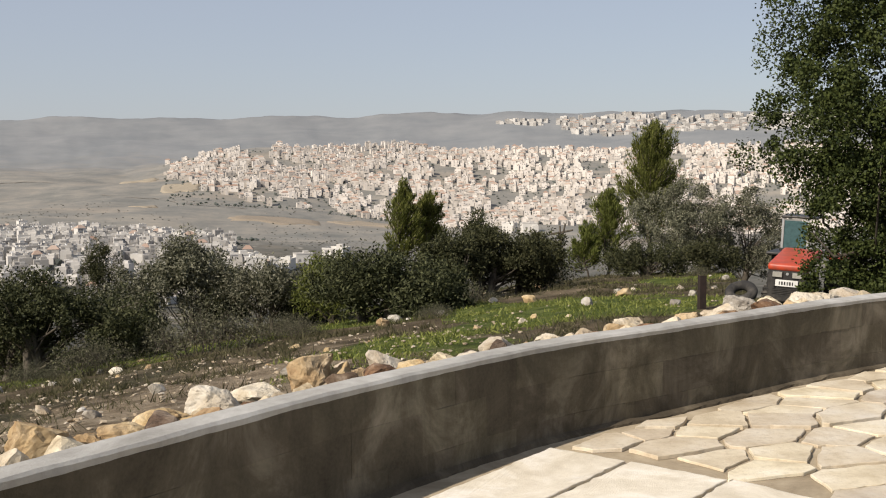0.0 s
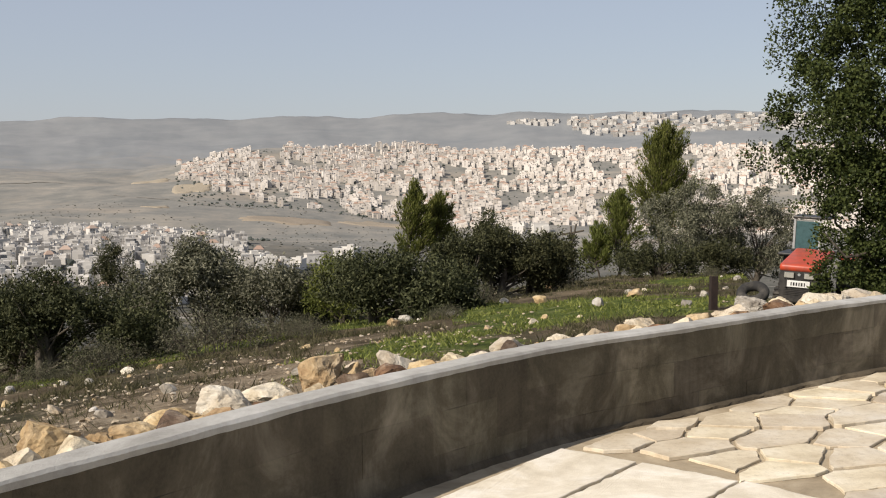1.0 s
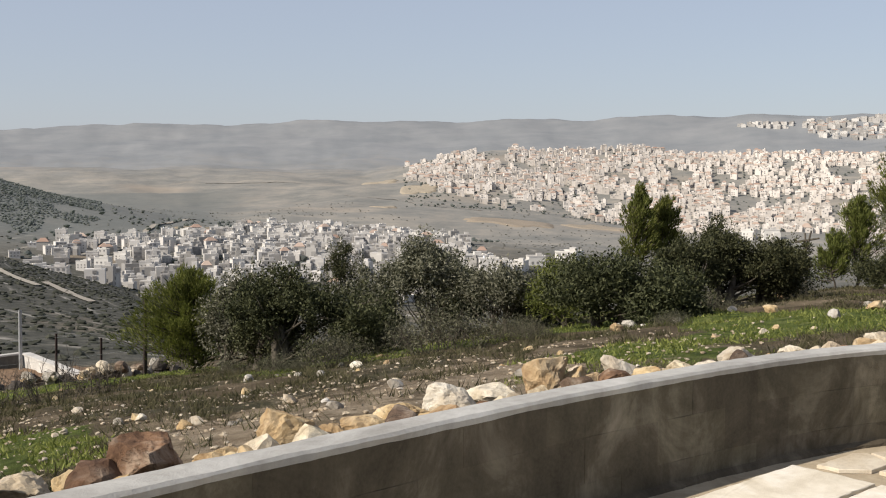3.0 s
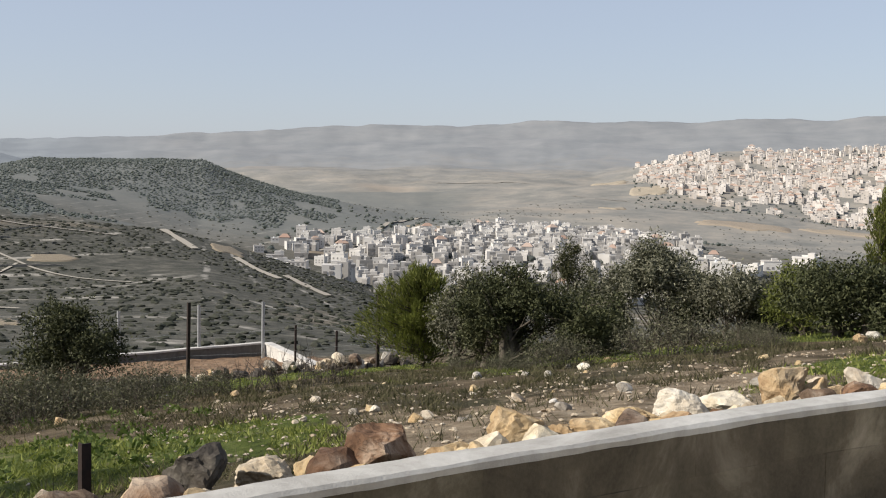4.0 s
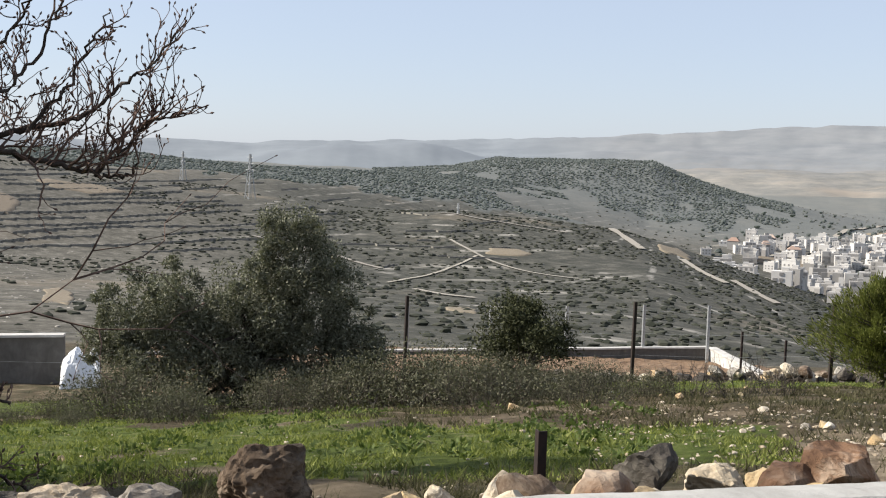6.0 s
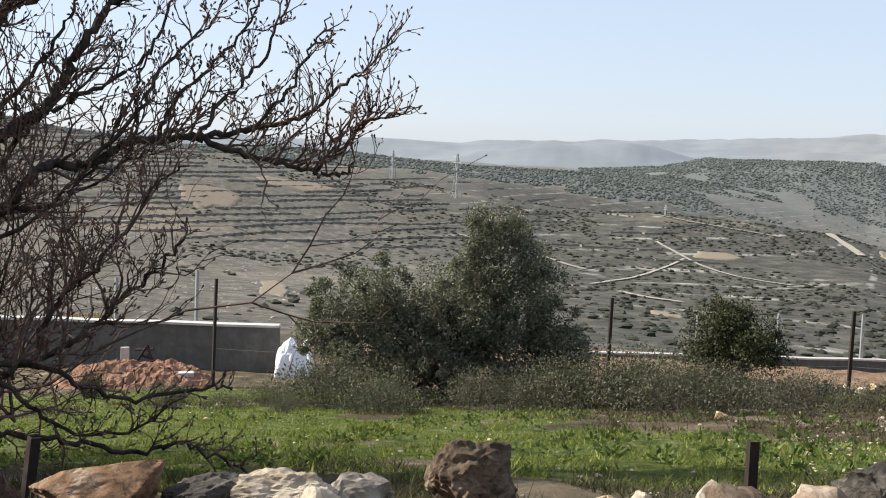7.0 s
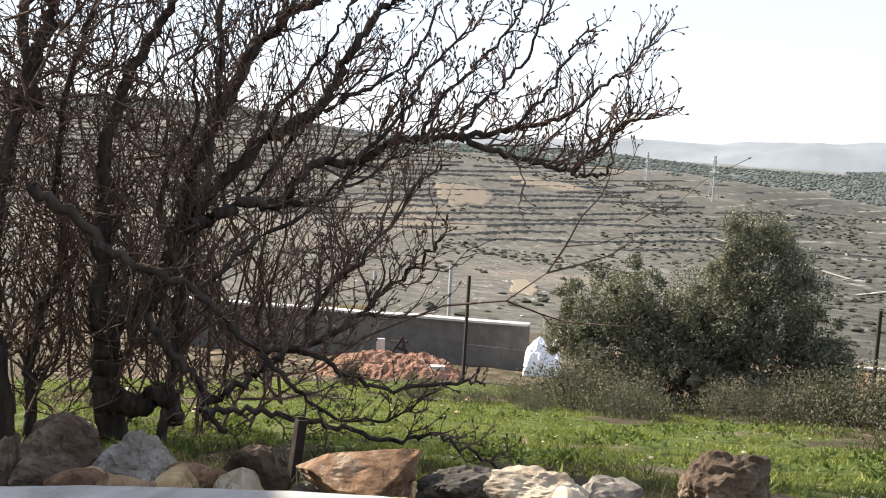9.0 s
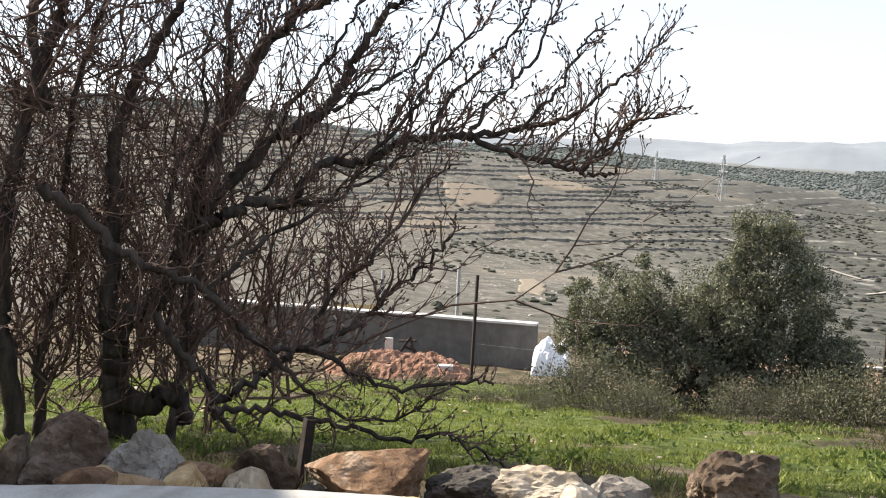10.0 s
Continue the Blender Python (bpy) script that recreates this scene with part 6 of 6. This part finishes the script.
def build_shade_walls():
    """Unseen plain house walls, added beyond the garden wall's end to shade the near terrace."""
    x0, x1, y0, y1, top = -7.5, 2.5, -9.5, -2.6, 3.7
    house = thing("house_wall", Matrix(), "plain unseen rendered walls added to shade the near terrace", "wall", kind="structure")
    for x, y, sx, sy in (((x0 + x1) / 2, y1 - 0.1, x1 - x0, 0.2), ((x0 + x1) / 2, y0 + 0.1, x1 - x0, 0.2), (x0 + 0.1, (y0 + y1) / 2, 0.2, y1 - y0 - 0.4), (x1 - 0.1, (y0 + y1) / 2, 0.2, y1 - y0 - 0.4)):
        part("wall_side", one_box(x, y, top / 2 - 1.5, sx, sy, top + 3, 0.0), MAT["parapet"], house)
    part("roof_slab", one_box((x0 + x1) / 2, (y0 + y1) / 2, top + 0.1, x1 - x0 + 0.3, y1 - y0 + 0.3, 0.18, 0.01), MAT["parapet"], house)


build_shade_walls()
build_fences()
build_field()
build_tractor()

# ---- the valley: tracks, houses, scrub and woods ----
def build_tracks():
    def track(pts, wide):
        line = smooth_line([Vector((r * math.sin(radians(b)), r * math.cos(radians(b)))) for b, r in pts], 10)
        v, f = [], []
        for i, p in enumerate(line):
            d = (line[min(i + 1, len(line) - 1)] - line[max(i - 1, 0)]).normalized()
            o = Vector((-d.y, d.x)) * wide * (1 + 0.3 * noise.noise((p.x * 0.05, p.y * 0.05, 0)))
            for s in (-1, 0, 1):
                q = p + o * s
                v.append((q.x, q.y, 0))
        z = land([a[0] for a in v], [a[1] for a in v])
        z = z.reshape(-1, 3).max(1, keepdims=True).repeat(3, 1).ravel() + 0.35
        v = [(a, b, c) for (a, b, _), c in zip(v, z)]
        f = [(i * 3 + k, i * 3 + k + 1, i * 3 + k + 4, i * 3 + k + 3) for i in range(len(line) - 1) for k in (0, 1)]
        tagged(finish("track", v, f, MAT["track"]), "pale dirt track on the scrub hillside", "road", kind="structure")

    track([(-37.8, 600), (-37.0, 560), (-36.2, 520)], 1.9)
    track([(-34.2, 520), (-33.2, 470), (-32.0, 440)], 1.4)
    track([(-31.7, 470), (-30.4, 420), (-29.5, 400)], 1.3)
    track([(-32.0, 800), (-30.6, 880), (-29.6, 960)], 1.7)
    track([(-30.2, 760), (-28.9, 700), (-28.0, 690)], 1.7)
    track([(-49.2, 330), (-47.1, 385), (-44.6, 440)], 0.7)
    track([(-46.0, 480), (-43.3, 420), (-39.3, 380)], 0.7)
    track([(-27.0, 1150), (-25.4, 1400), (-24.0, 1560)], 3.3)
    track([(-47.8, 300), (-46.2, 285), (-44.6, 275)], 0.9)
    track([(-46.6, 585), (-43.3, 560), (-40.0, 545)], 1.4)
    track([(-56.0, 470), (-52.5, 440), (-49.5, 400)], 1.0)
    track([(-17.0, 2050), (-14.8, 1950), (-12.6, 1830), (-10.0, 1760)], 3.3)
    track([(-24.0, 2450), (-19.0, 2380), (-15.5, 2330)], 4.4)


def house_parts(rng, w, d, h, floors, pitched):
    """Wall, roof and window boxes of one plain stone house."""
    wall = bmesh.new()
    box(wall, 0, 0, h / 2 - 3, w, d, h + 6)
    if rng.random() < 0.6:
        box(wall, w * 0.28, -d * 0.5, h * 0.38 - 3, w * 0.42, d * 0.5, h * 0.76 + 6)
    roof = bmesh.new()
    if pitched:
        vs = [roof.verts.new(p) for p in ((-w * .54, -d * .54, h), (w * .54, -d * .54, h), (w * .54, d * .54, h), (-w * .54, d * .54, h), (-w * .2, 0, h + 2.6), (w * .2, 0, h + 2.6))]
        for q in ((0, 1, 5, 4), (1, 2, 5), (2, 3, 4, 5), (3, 0, 4), (3, 2, 1, 0)):
            roof.faces.new([vs[i] for i in q])
    else:
        for sx, sy, lx, ly in ((0, -d / 2, w, 0.4), (0, d / 2, w, 0.4), (-w / 2, 0, 0.4, d), (w / 2, 0, 0.4, d)):
            box(roof, sx, sy, h + 0.4, lx, ly, 0.9)
        box(roof, w * 0.18, d * 0.1, h + 1.2, w * 0.3, d * 0.35, 2.4)
    return wall, roof


def build_town():
    rng = random.Random(12)
    kinds = []
    for k in range(9):
        w, d, fl = rng.uniform(11, 17), rng.uniform(10, 14), rng.choice((1, 2, 2, 3, 3, 4))
        h = fl * 3.1
        house = thing("house", Matrix(), "flat-roofed pale stone house in the valley town", "house", "houses of the valley town")
        wall, roof = house_parts(rng, w, d, h, fl, False)
        part("wall", wall, MAT["town"], house)
        part("roof", roof, MAT["town"], house)
        for i in range(3):
            for j in range(min(2, fl)):
                part("window", one_box(-w * 0.3 + i * w * 0.3, -d / 2 - 0.05, 1.8 + j * 3.1 * max(1, fl // 2), 1.6, 0.3, 1.7), MAT["pane"], house)
        if k % 3 == 0:
            bm = bmesh.new()
            bmesh.ops.create_cone(bm, cap_ends=True, segments=10, radius1=0.9, radius2=0.9, depth=1.6, matrix=pose(-w * 0.25, 0, h + 1.4))
            part("water_tank", bm, MAT["sheet"], house)
        kinds.append(house)
    n, used = 0, []
    tries = 0
    while n < 255 and tries < 8000:
        tries += 1
        b = rng.triangular(-34.5, -9.5, -16.5)
        r = rng.uniform(820, 1480)
        lo = np.interp(b, (-35, -30, -24, -18, -13, -9), (860, 830, 850, 850, 870, 900))
        hi = np.interp(b, (-35, -30, -24, -20, -15, -12, -9), (980, 1060, 1180, 1420, 1380, 1150, 1000))
        if not lo < r < hi:
            continue
        x, y = r * math.sin(radians(b)), r * math.cos(radians(b))
        if any(abs(x - p) + abs(y - q) < 19 for p, q in used):
            continue
        used.append((x, y))
        m = pose(x, y, height(x, y) + 0.5, 0, 0, -b + rng.uniform(-28, 28)) @ Matrix.Scale(rng.uniform(0.48, 0.72), 4)
        if n < len(kinds):
            kinds[n].matrix_basis = m
        else:
            copy_thing(kinds[rng.randrange(len(kinds))], Matrix()).matrix_basis = m
        n += 1
    # single houses on the slopes and among the trees
    for b, r, k, s in ((-5.5, 1010, 5, 1.7), (-8.9, 880, 3, 1.1), (-9.6, 860, 0, 1.1), (-10.4, 900, 2, 1.2), (-8.1, 900, 1, 1.0), (3.4, 1650, 1, 1.3), (4.4, 1640, 2, 1.4),
                       (-32.7, 660, 6, 0.8), (-31.0, 640, 5, 0.8), (-28.8, 650, 5, 1.0), (-7.2, 940, 4, 1.1), (2.4, 1600, 3, 1.2)):
        x, y = r * math.sin(radians(b)), r * math.cos(radians(b))
        copy_thing(kinds[k], Matrix()).matrix_basis = pose(x, y, height(x, y) + 0.5, 0, 0, -b + rng.uniform(-20, 20)) @ Matrix.Scale(s, 4)


def blocks(name, words, rng, spots, mats, size, floors, roof_share, turn=0.35):
    """Many far houses as one mesh: walls, parapets or tiled roofs, and window boxes."""
    V, F, M = [], [], []

    def cuboid(cx, cy, cz, sx, sy, sz, ca, sa, mat):
        k = len(V)
        for px, py, pz in ((-1, -1, -1), (1, -1, -1), (1, 1, -1), (-1, 1, -1), (-1, -1, 1), (1, -1, 1), (1, 1, 1), (-1, 1, 1)):
            lx, ly = cx[0] + px * sx / 2, cx[1] + py * sy / 2
            V.append((cy[0] + lx * ca - ly * sa, cy[1] + lx * sa + ly * ca, cz + pz * sz / 2))
        F.extend([(k, k + 1, k + 5, k + 4), (k + 1, k + 2, k + 6, k + 5), (k + 2, k + 3, k + 7, k + 6), (k + 3, k, k + 4, k + 7), (k + 4, k + 5, k + 6, k + 7)])
        M.extend([mat] * 5)

    xs, ys = np.array([s[0] for s in spots]), np.array([s[1] for s in spots])
    zs = land(xs, ys)
    for x, y, z in zip(xs, ys, zs):
        w, d = rng.uniform(*size), rng.uniform(*size) * 0.8
        fl = rng.choice(floors)
        h = fl * 3.1
        a = math.atan2(-x, y) + rng.uniform(-turn, turn) + 0.5 * noise.noise((x / 420, y / 420, 6))
        ca, sa = math.cos(a), math.sin(a)
        cuboid((0, 0), (x, y), z + h / 2 - 2, w, d, h + 6, ca, sa, 0)
        if rng.random() < 0.5:
            cuboid((w * 0.3, -d * 0.5), (x, y), z + h * 0.36 - 2, w * 0.45, d * 0.5, h * 0.72 + 6, ca, sa, 0)
        top = z + h + 1
        if rng.random() < roof_share:
            k = len(V)
            for lx, ly, lz in ((-w * .54, -d * .54, 0), (w * .54, -d * .54, 0), (w * .54, d * .54, 0), (-w * .54, d * .54, 0), (-w * .2, 0, 3), (w * .2, 0, 3)):
                V.append((x + lx * ca - ly * sa, y + lx * sa + ly * ca, top + lz))
            F.extend([(k, k + 1, k + 5, k + 4), (k + 1, k + 2, k + 5), (k + 2, k + 3, k + 4, k + 5), (k + 3, k, k + 4)])
            M.extend([1] * 4)
        else:
            cuboid((w * 0.15, 0), (x, y), top + 0.8, w * 0.35, d * 0.4, 2.4, ca, sa, 0)
        for i in range(3):
            for j in range(fl):
                if rng.random() < 0.38:
                    cuboid((-w * 0.32 + i * w * 0.32, -d / 2), (x, y), z + 2.6 + j * 3.1, 2.2, 0.6, 1.7, ca, sa, 2)
    ob = finish(name, V, F, mats)
    ob.data.polygons.foreach_set("material_index", M)
    return tagged(ob, words, "houses", kind="stuff")


def scatter(rng, n, b0, b1, r0, r1, gap, keep):
    """Spots in a sector, at least gap apart, that keep() accepts."""
    grid, out = {}, []
    for _ in range(n):
        b, r = rng.uniform(b0, b1), math.sqrt(rng.uniform(r0 * r0, r1 * r1))
        if not keep(b, r):
            continue
        x, y = r * math.sin(radians(b)), r * math.cos(radians(b))
        k = (int(x // gap), int(y // gap))
        if k in grid:
            continue
        grid[k] = True
        out.append((x, y))
    return out


def build_city():
    rng = random.Random(30)

    def on_hill(b, r):
        lo = np.interp(b, (-14.5, -12.5, -9, -3, 0, 24), (2420, 2060, 1930, 1850, 1790, 1760))
        hi = np.interp(b, (-14.5, -12, -9.5, 24), (2620, 2690, 2710, 2710))
        green = noise.noise((b * 0.55, r / 160, 3.3))
        return lo < r < hi and green + 0.5 * noise.noise((b * 2.1, r / 55, 6.1)) < 0.26

    # streets of houses along the contours
    spots = []
    for row in range(44):
        b = -14.2 + rng.uniform(0, 0.5)
        while b < 24:
            r = 1765 + row * 21.5 + 26 * noise.noise((b * 0.22, row * 0.31, 4)) + rng.uniform(-3, 3)
            b += math.degrees(rng.choice((12.5, 13.5, 15, 17, 24)) / r)
            if rng.random() < 0.88 and on_hill(b, r):
                spots.append((r * math.sin(radians(b)), r * math.cos(radians(b))))
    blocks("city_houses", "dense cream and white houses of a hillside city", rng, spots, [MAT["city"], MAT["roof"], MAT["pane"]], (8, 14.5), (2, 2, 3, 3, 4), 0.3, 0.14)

    def in_town(b, r):
        lo = np.interp(b, (-36, -31, -27, -20, -9), (760, 640, 600, 600, 700))
        hi = np.interp(b, (-36, -30, -24, -20, -15, -12, -9), (880, 1080, 1180, 1430, 1400, 1180, 950))
        return lo < r < hi and noise.noise((b * 0.7, r / 90, 5.5)) < np.interp(b, (-36, -28, -22), (-0.3, -0.05, 0.35))

    spots = scatter(rng, 2600, -35.5, -9, 600, 1450, 15, in_town)
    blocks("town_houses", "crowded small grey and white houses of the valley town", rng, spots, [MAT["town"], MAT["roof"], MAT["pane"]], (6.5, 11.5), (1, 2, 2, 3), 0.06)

    def on_ridge(b, r):
        return r > np.interp(b, (2, 5.5, 7, 24), (3960, 3900, 3740, 3740)) and noise.noise((b * 0.8, r / 200, 8.1)) < 0.25

    spots = scatter(rng, 1500, 2.8, 20, 3740, 3990, 30, on_ridge)
    # white blocks given the greyer town colour to stand for haze
    blocks("ridge_houses", "white apartment blocks along a far ridge", rng, spots, [MAT["town"], MAT["roof"], MAT["pane"]], (14, 26), (2, 3, 4), 0.15)


def clump_mesh(V, F, rng, tmpl, x, y, z, s, tall):
    v, f = tmpl[rng.randrange(len(tmpl))]
    a, k = rng.uniform(0, 6.28), len(V)
    ca, sa = math.cos(a) * s, math.sin(a) * s
    V.extend([(x + p[0] * ca - p[1] * sa, y + p[0] * sa + p[1] * ca, z + p[2] * s * tall) for p in v])
    F.extend([tuple(i + k for i in g) for g in f])


def build_hillside():
    """Scrub and trees on the hills, far too many to count."""
    rng = random.Random(44)
    tmpl = []
    for k in range(5):
        bm = rock_mesh(900 + k, 2.0, 2.0, 1.5, 0.2, 1)
        for v in bm.verts:
            v.co *= 1 + 0.35 * noise.noise(v.co * 2.6 + Vector((k * 7, 0, 0)))
        bm.verts.ensure_lookup_table()
        tmpl.append(([tuple(v.co) for v in bm.verts], [tuple(v.index for v in f.verts) for f in bm.faces]))
        bm.free()

    def fill(name, words, spots, mat, lo, hi, tall):
        xs, ys = np.array([s[0] for s in spots]), np.array([s[1] for s in spots])
        zs = land(xs, ys)
        V, F = [], []
        for x, y, z in zip(xs, ys, zs):
            clump_mesh(V, F, rng, tmpl, x, y, z - 0.3, rng.uniform(lo, hi), tall * rng.uniform(0.8, 1.2))
        tagged(finish(name, V, F, MAT[mat]), words, "scrub", kind="stuff")

    def bushy(b, r):
        lean = np.interp(b, (-62, -52, -40), (0.22, -0.12, -0.3))
        return noise.noise((r * math.sin(radians(b)) / 60, r * math.cos(radians(b)) / 60, 2.0)) + 0.5 * noise.noise((b, r / 25, 6)) > lean

    near = scatter(rng, 30000, -96, -22, 130, 700, 3.3, bushy)
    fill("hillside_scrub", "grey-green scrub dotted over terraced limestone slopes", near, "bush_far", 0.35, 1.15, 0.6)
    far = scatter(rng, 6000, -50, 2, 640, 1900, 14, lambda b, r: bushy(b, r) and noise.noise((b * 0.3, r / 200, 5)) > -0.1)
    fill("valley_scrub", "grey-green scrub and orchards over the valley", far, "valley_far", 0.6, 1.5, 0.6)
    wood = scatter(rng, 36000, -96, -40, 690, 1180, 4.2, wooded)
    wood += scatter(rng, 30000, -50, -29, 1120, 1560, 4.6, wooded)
    fill("pine_wood", "pine wood covering the far ridges, paled with haze in its colour", wood, "wood_far", 0.8, 1.8, 0.75)
    stones = scatter(rng, 7000, -97, -56, 140, 440, 2.5, lambda b, r: noise.noise((b * 0.5, r / 40, 9)) > 0.0)
    fill("hillside_stones", "white limestone boulders strewn over the slope", stones, "G", 0.12, 0.42, 0.8)
    town = scatter(rng, 5200, -35, 24, 800, 2700, 14, lambda b, r: r < 1450 and b < -9 or r > 1800 and b > -14)
    fill("town_trees", "small trees between the houses, paled with haze in their colour", town, "wood_far", 1.2, 2.8, 1.0)


def build_terraces():
    """Dry stone terrace walls that follow the contours of the far slope."""
    bs, rs = np.arange(-97, -41, 0.12), np.arange(300, 780, 3.0)
    B, R = np.meshgrid(np.radians(bs), rs, indexing="ij")
    Z = land((R * np.sin(B)).ravel(), (R * np.cos(B)).ravel()).reshape(B.shape)
    rng = random.Random(71)
    V, F = [], []
    for k in range(34):
        last = None
        for i, b in enumerate(bs):
            level = -38 + 1.9 * k + 0.9 * noise.noise((b * 0.18, k * 1.7, 2))
            up = np.nonzero((Z[i, :-1] < level) & (Z[i, 1:] >= level))[0]
            here = len(up) and noise.noise((b * 0.33, k * 0.83, 5)) > np.interp(b, (-62, -50), (-0.22, 0.12)) and not wooded(b, rs[up[0]])
            if not here:
                last = None
                continue
            r = rs[up[0]] + 1.5
            tall = 0.75 + 0.45 * noise.noise((b * 2.1, k * 3.1, 8)) + rng.uniform(-0.12, 0.12)
            sx, sy = math.sin(radians(b)), math.cos(radians(b))
            n = len(V)
            V += [(r * sx, r * sy, level - 0.8), (r * sx, r * sy, level + tall), ((r + 0.7) * sx, (r + 0.7) * sy, level + tall), ((r + 0.7) * sx, (r + 0.7) * sy, level - 0.8)]
            if last is not None and abs(last[1] - r) < 14:
                m = last[0]
                F += [(m + j, m + j + 1, n + j + 1, n + j) for j in range(3)]
            last = (n, r)
    tagged(finish("terrace_walls", V, F, MAT["terrace"]), "long dry stone terrace walls stepping up the far hillside", "wall", kind="stuff")


def bare_patch(b, r, wide, deep, seed, mat="bare"):
    """A patch of open tan earth, wide in degrees and deep in metres from its middle."""
    rings, n = 7, 26
    pts = []
    for j in range(rings + 1):
        for i in range(n):
            a = 2 * math.pi * i / n
            q = j / rings * (1 + 0.45 * noise.noise((math.cos(a) * 2.2, math.sin(a) * 2.2, seed * 3.3)) + 0.2 * noise.noise((math.cos(a) * 7, math.sin(a) * 7, seed)))
            edge = max(abs(math.cos(a)), abs(math.sin(a))) ** 0.6
            pts.append((b + wide * q * math.cos(a) / edge, r + deep * q * math.sin(a) / edge))
    xy = [(d * math.sin(radians(c)), d * math.cos(radians(c))) for c, d in pts]
    z = land([p[0] for p in xy], [p[1] for p in xy]) + 0.0009 * r
    v = [(x, y, h - (0.004 * r if k >= rings * n else 0)) for k, ((x, y), h) in enumerate(zip(xy, z))]
    f = [(j * n + i, j * n + (i + 1) % n, (j + 1) * n + (i + 1) % n, (j + 1) * n + i) for j in range(rings) for i in range(n)]
    tagged(finish("bare_field", v, f, MAT[mat], True), "patch of open tan earth on the hillside", "field", kind="structure")


def pylon(b, r, h):
    tower = thing("pylon", spot(b, r), "slender pale lattice power pylon on the hillside", "pylon", "pylons")
    w = h * 0.09
    for sx, sy in ((-1, -1), (1, -1), (1, 1), (-1, 1)):
        v, f = [], []
        tube(v, f, [Vector((sx * w, sy * w, -1)), Vector((sx * w * 0.35, sy * w * 0.35, h * 0.65)), Vector((sx * w * 0.15, sy * w * 0.15, h))], [0.22] * 3, 4)
        finish("leg", v, f, MAT["galvanised"], False, tower)
    for z, l in ((0.66, 0.34), (0.80, 0.28), (0.93, 0.2)):
        v, f = [], []
        tube(v, f, [Vector((-l * h * 0.5, 0, h * z)), Vector((l * h * 0.5, 0, h * z))], [0.2, 0.2], 4)
        finish("arm", v, f, MAT["galvanised"], False, tower)
    for k in range(6):
        v, f = [], []
        z0, z1 = h * k / 6.5, h * (k + 1) / 6.5
        q0, q1 = w * (1 - 0.85 * k / 6.5), w * (1 - 0.85 * (k + 1) / 6.5)
        s = 1 if k % 2 else -1
        tube(v, f, [Vector((-q0 * s, -q0, z0)), Vector((q1 * s, -q1, z1))], [0.14, 0.14], 4)
        finish("brace", v, f, MAT["galvanised"], False, tower)


build_tracks()
build_town()
build_city()
build_hillside()
build_terraces()
for k, (b, r, wide, deep) in enumerate(((-68.7, 490, 1.7, 26), (-65.5, 228, 0.8, 26), (-64.3, 556, 1.9, 14), (-34.6, 560, 0.9, 22), (-29.4, 900, 1.5, 22),
                                        (-45.3, 232, 0.9, 9), (-43.0, 452, 1.2, 9), (-24.0, 1230, 1.6, 30))):
    bare_patch(b, r, wide, deep, k)
for k, (b, r, wide, deep) in enumerate(((-15.0, 1795, 0.7, 32), (-15.2, 2360, 0.9, 80), (-13.2, 2080, 1.0, 60), (-8.5, 1660, 2.4, 34), (-3.6, 1710, 2.2, 30))):
    bare_patch(b, r, wide, deep, 20 + k, "quarry")
pylon(-56.2, 620, 25)
pylon(-45.6, 580, 7.5)
pylon(-59.5, 700, 18)
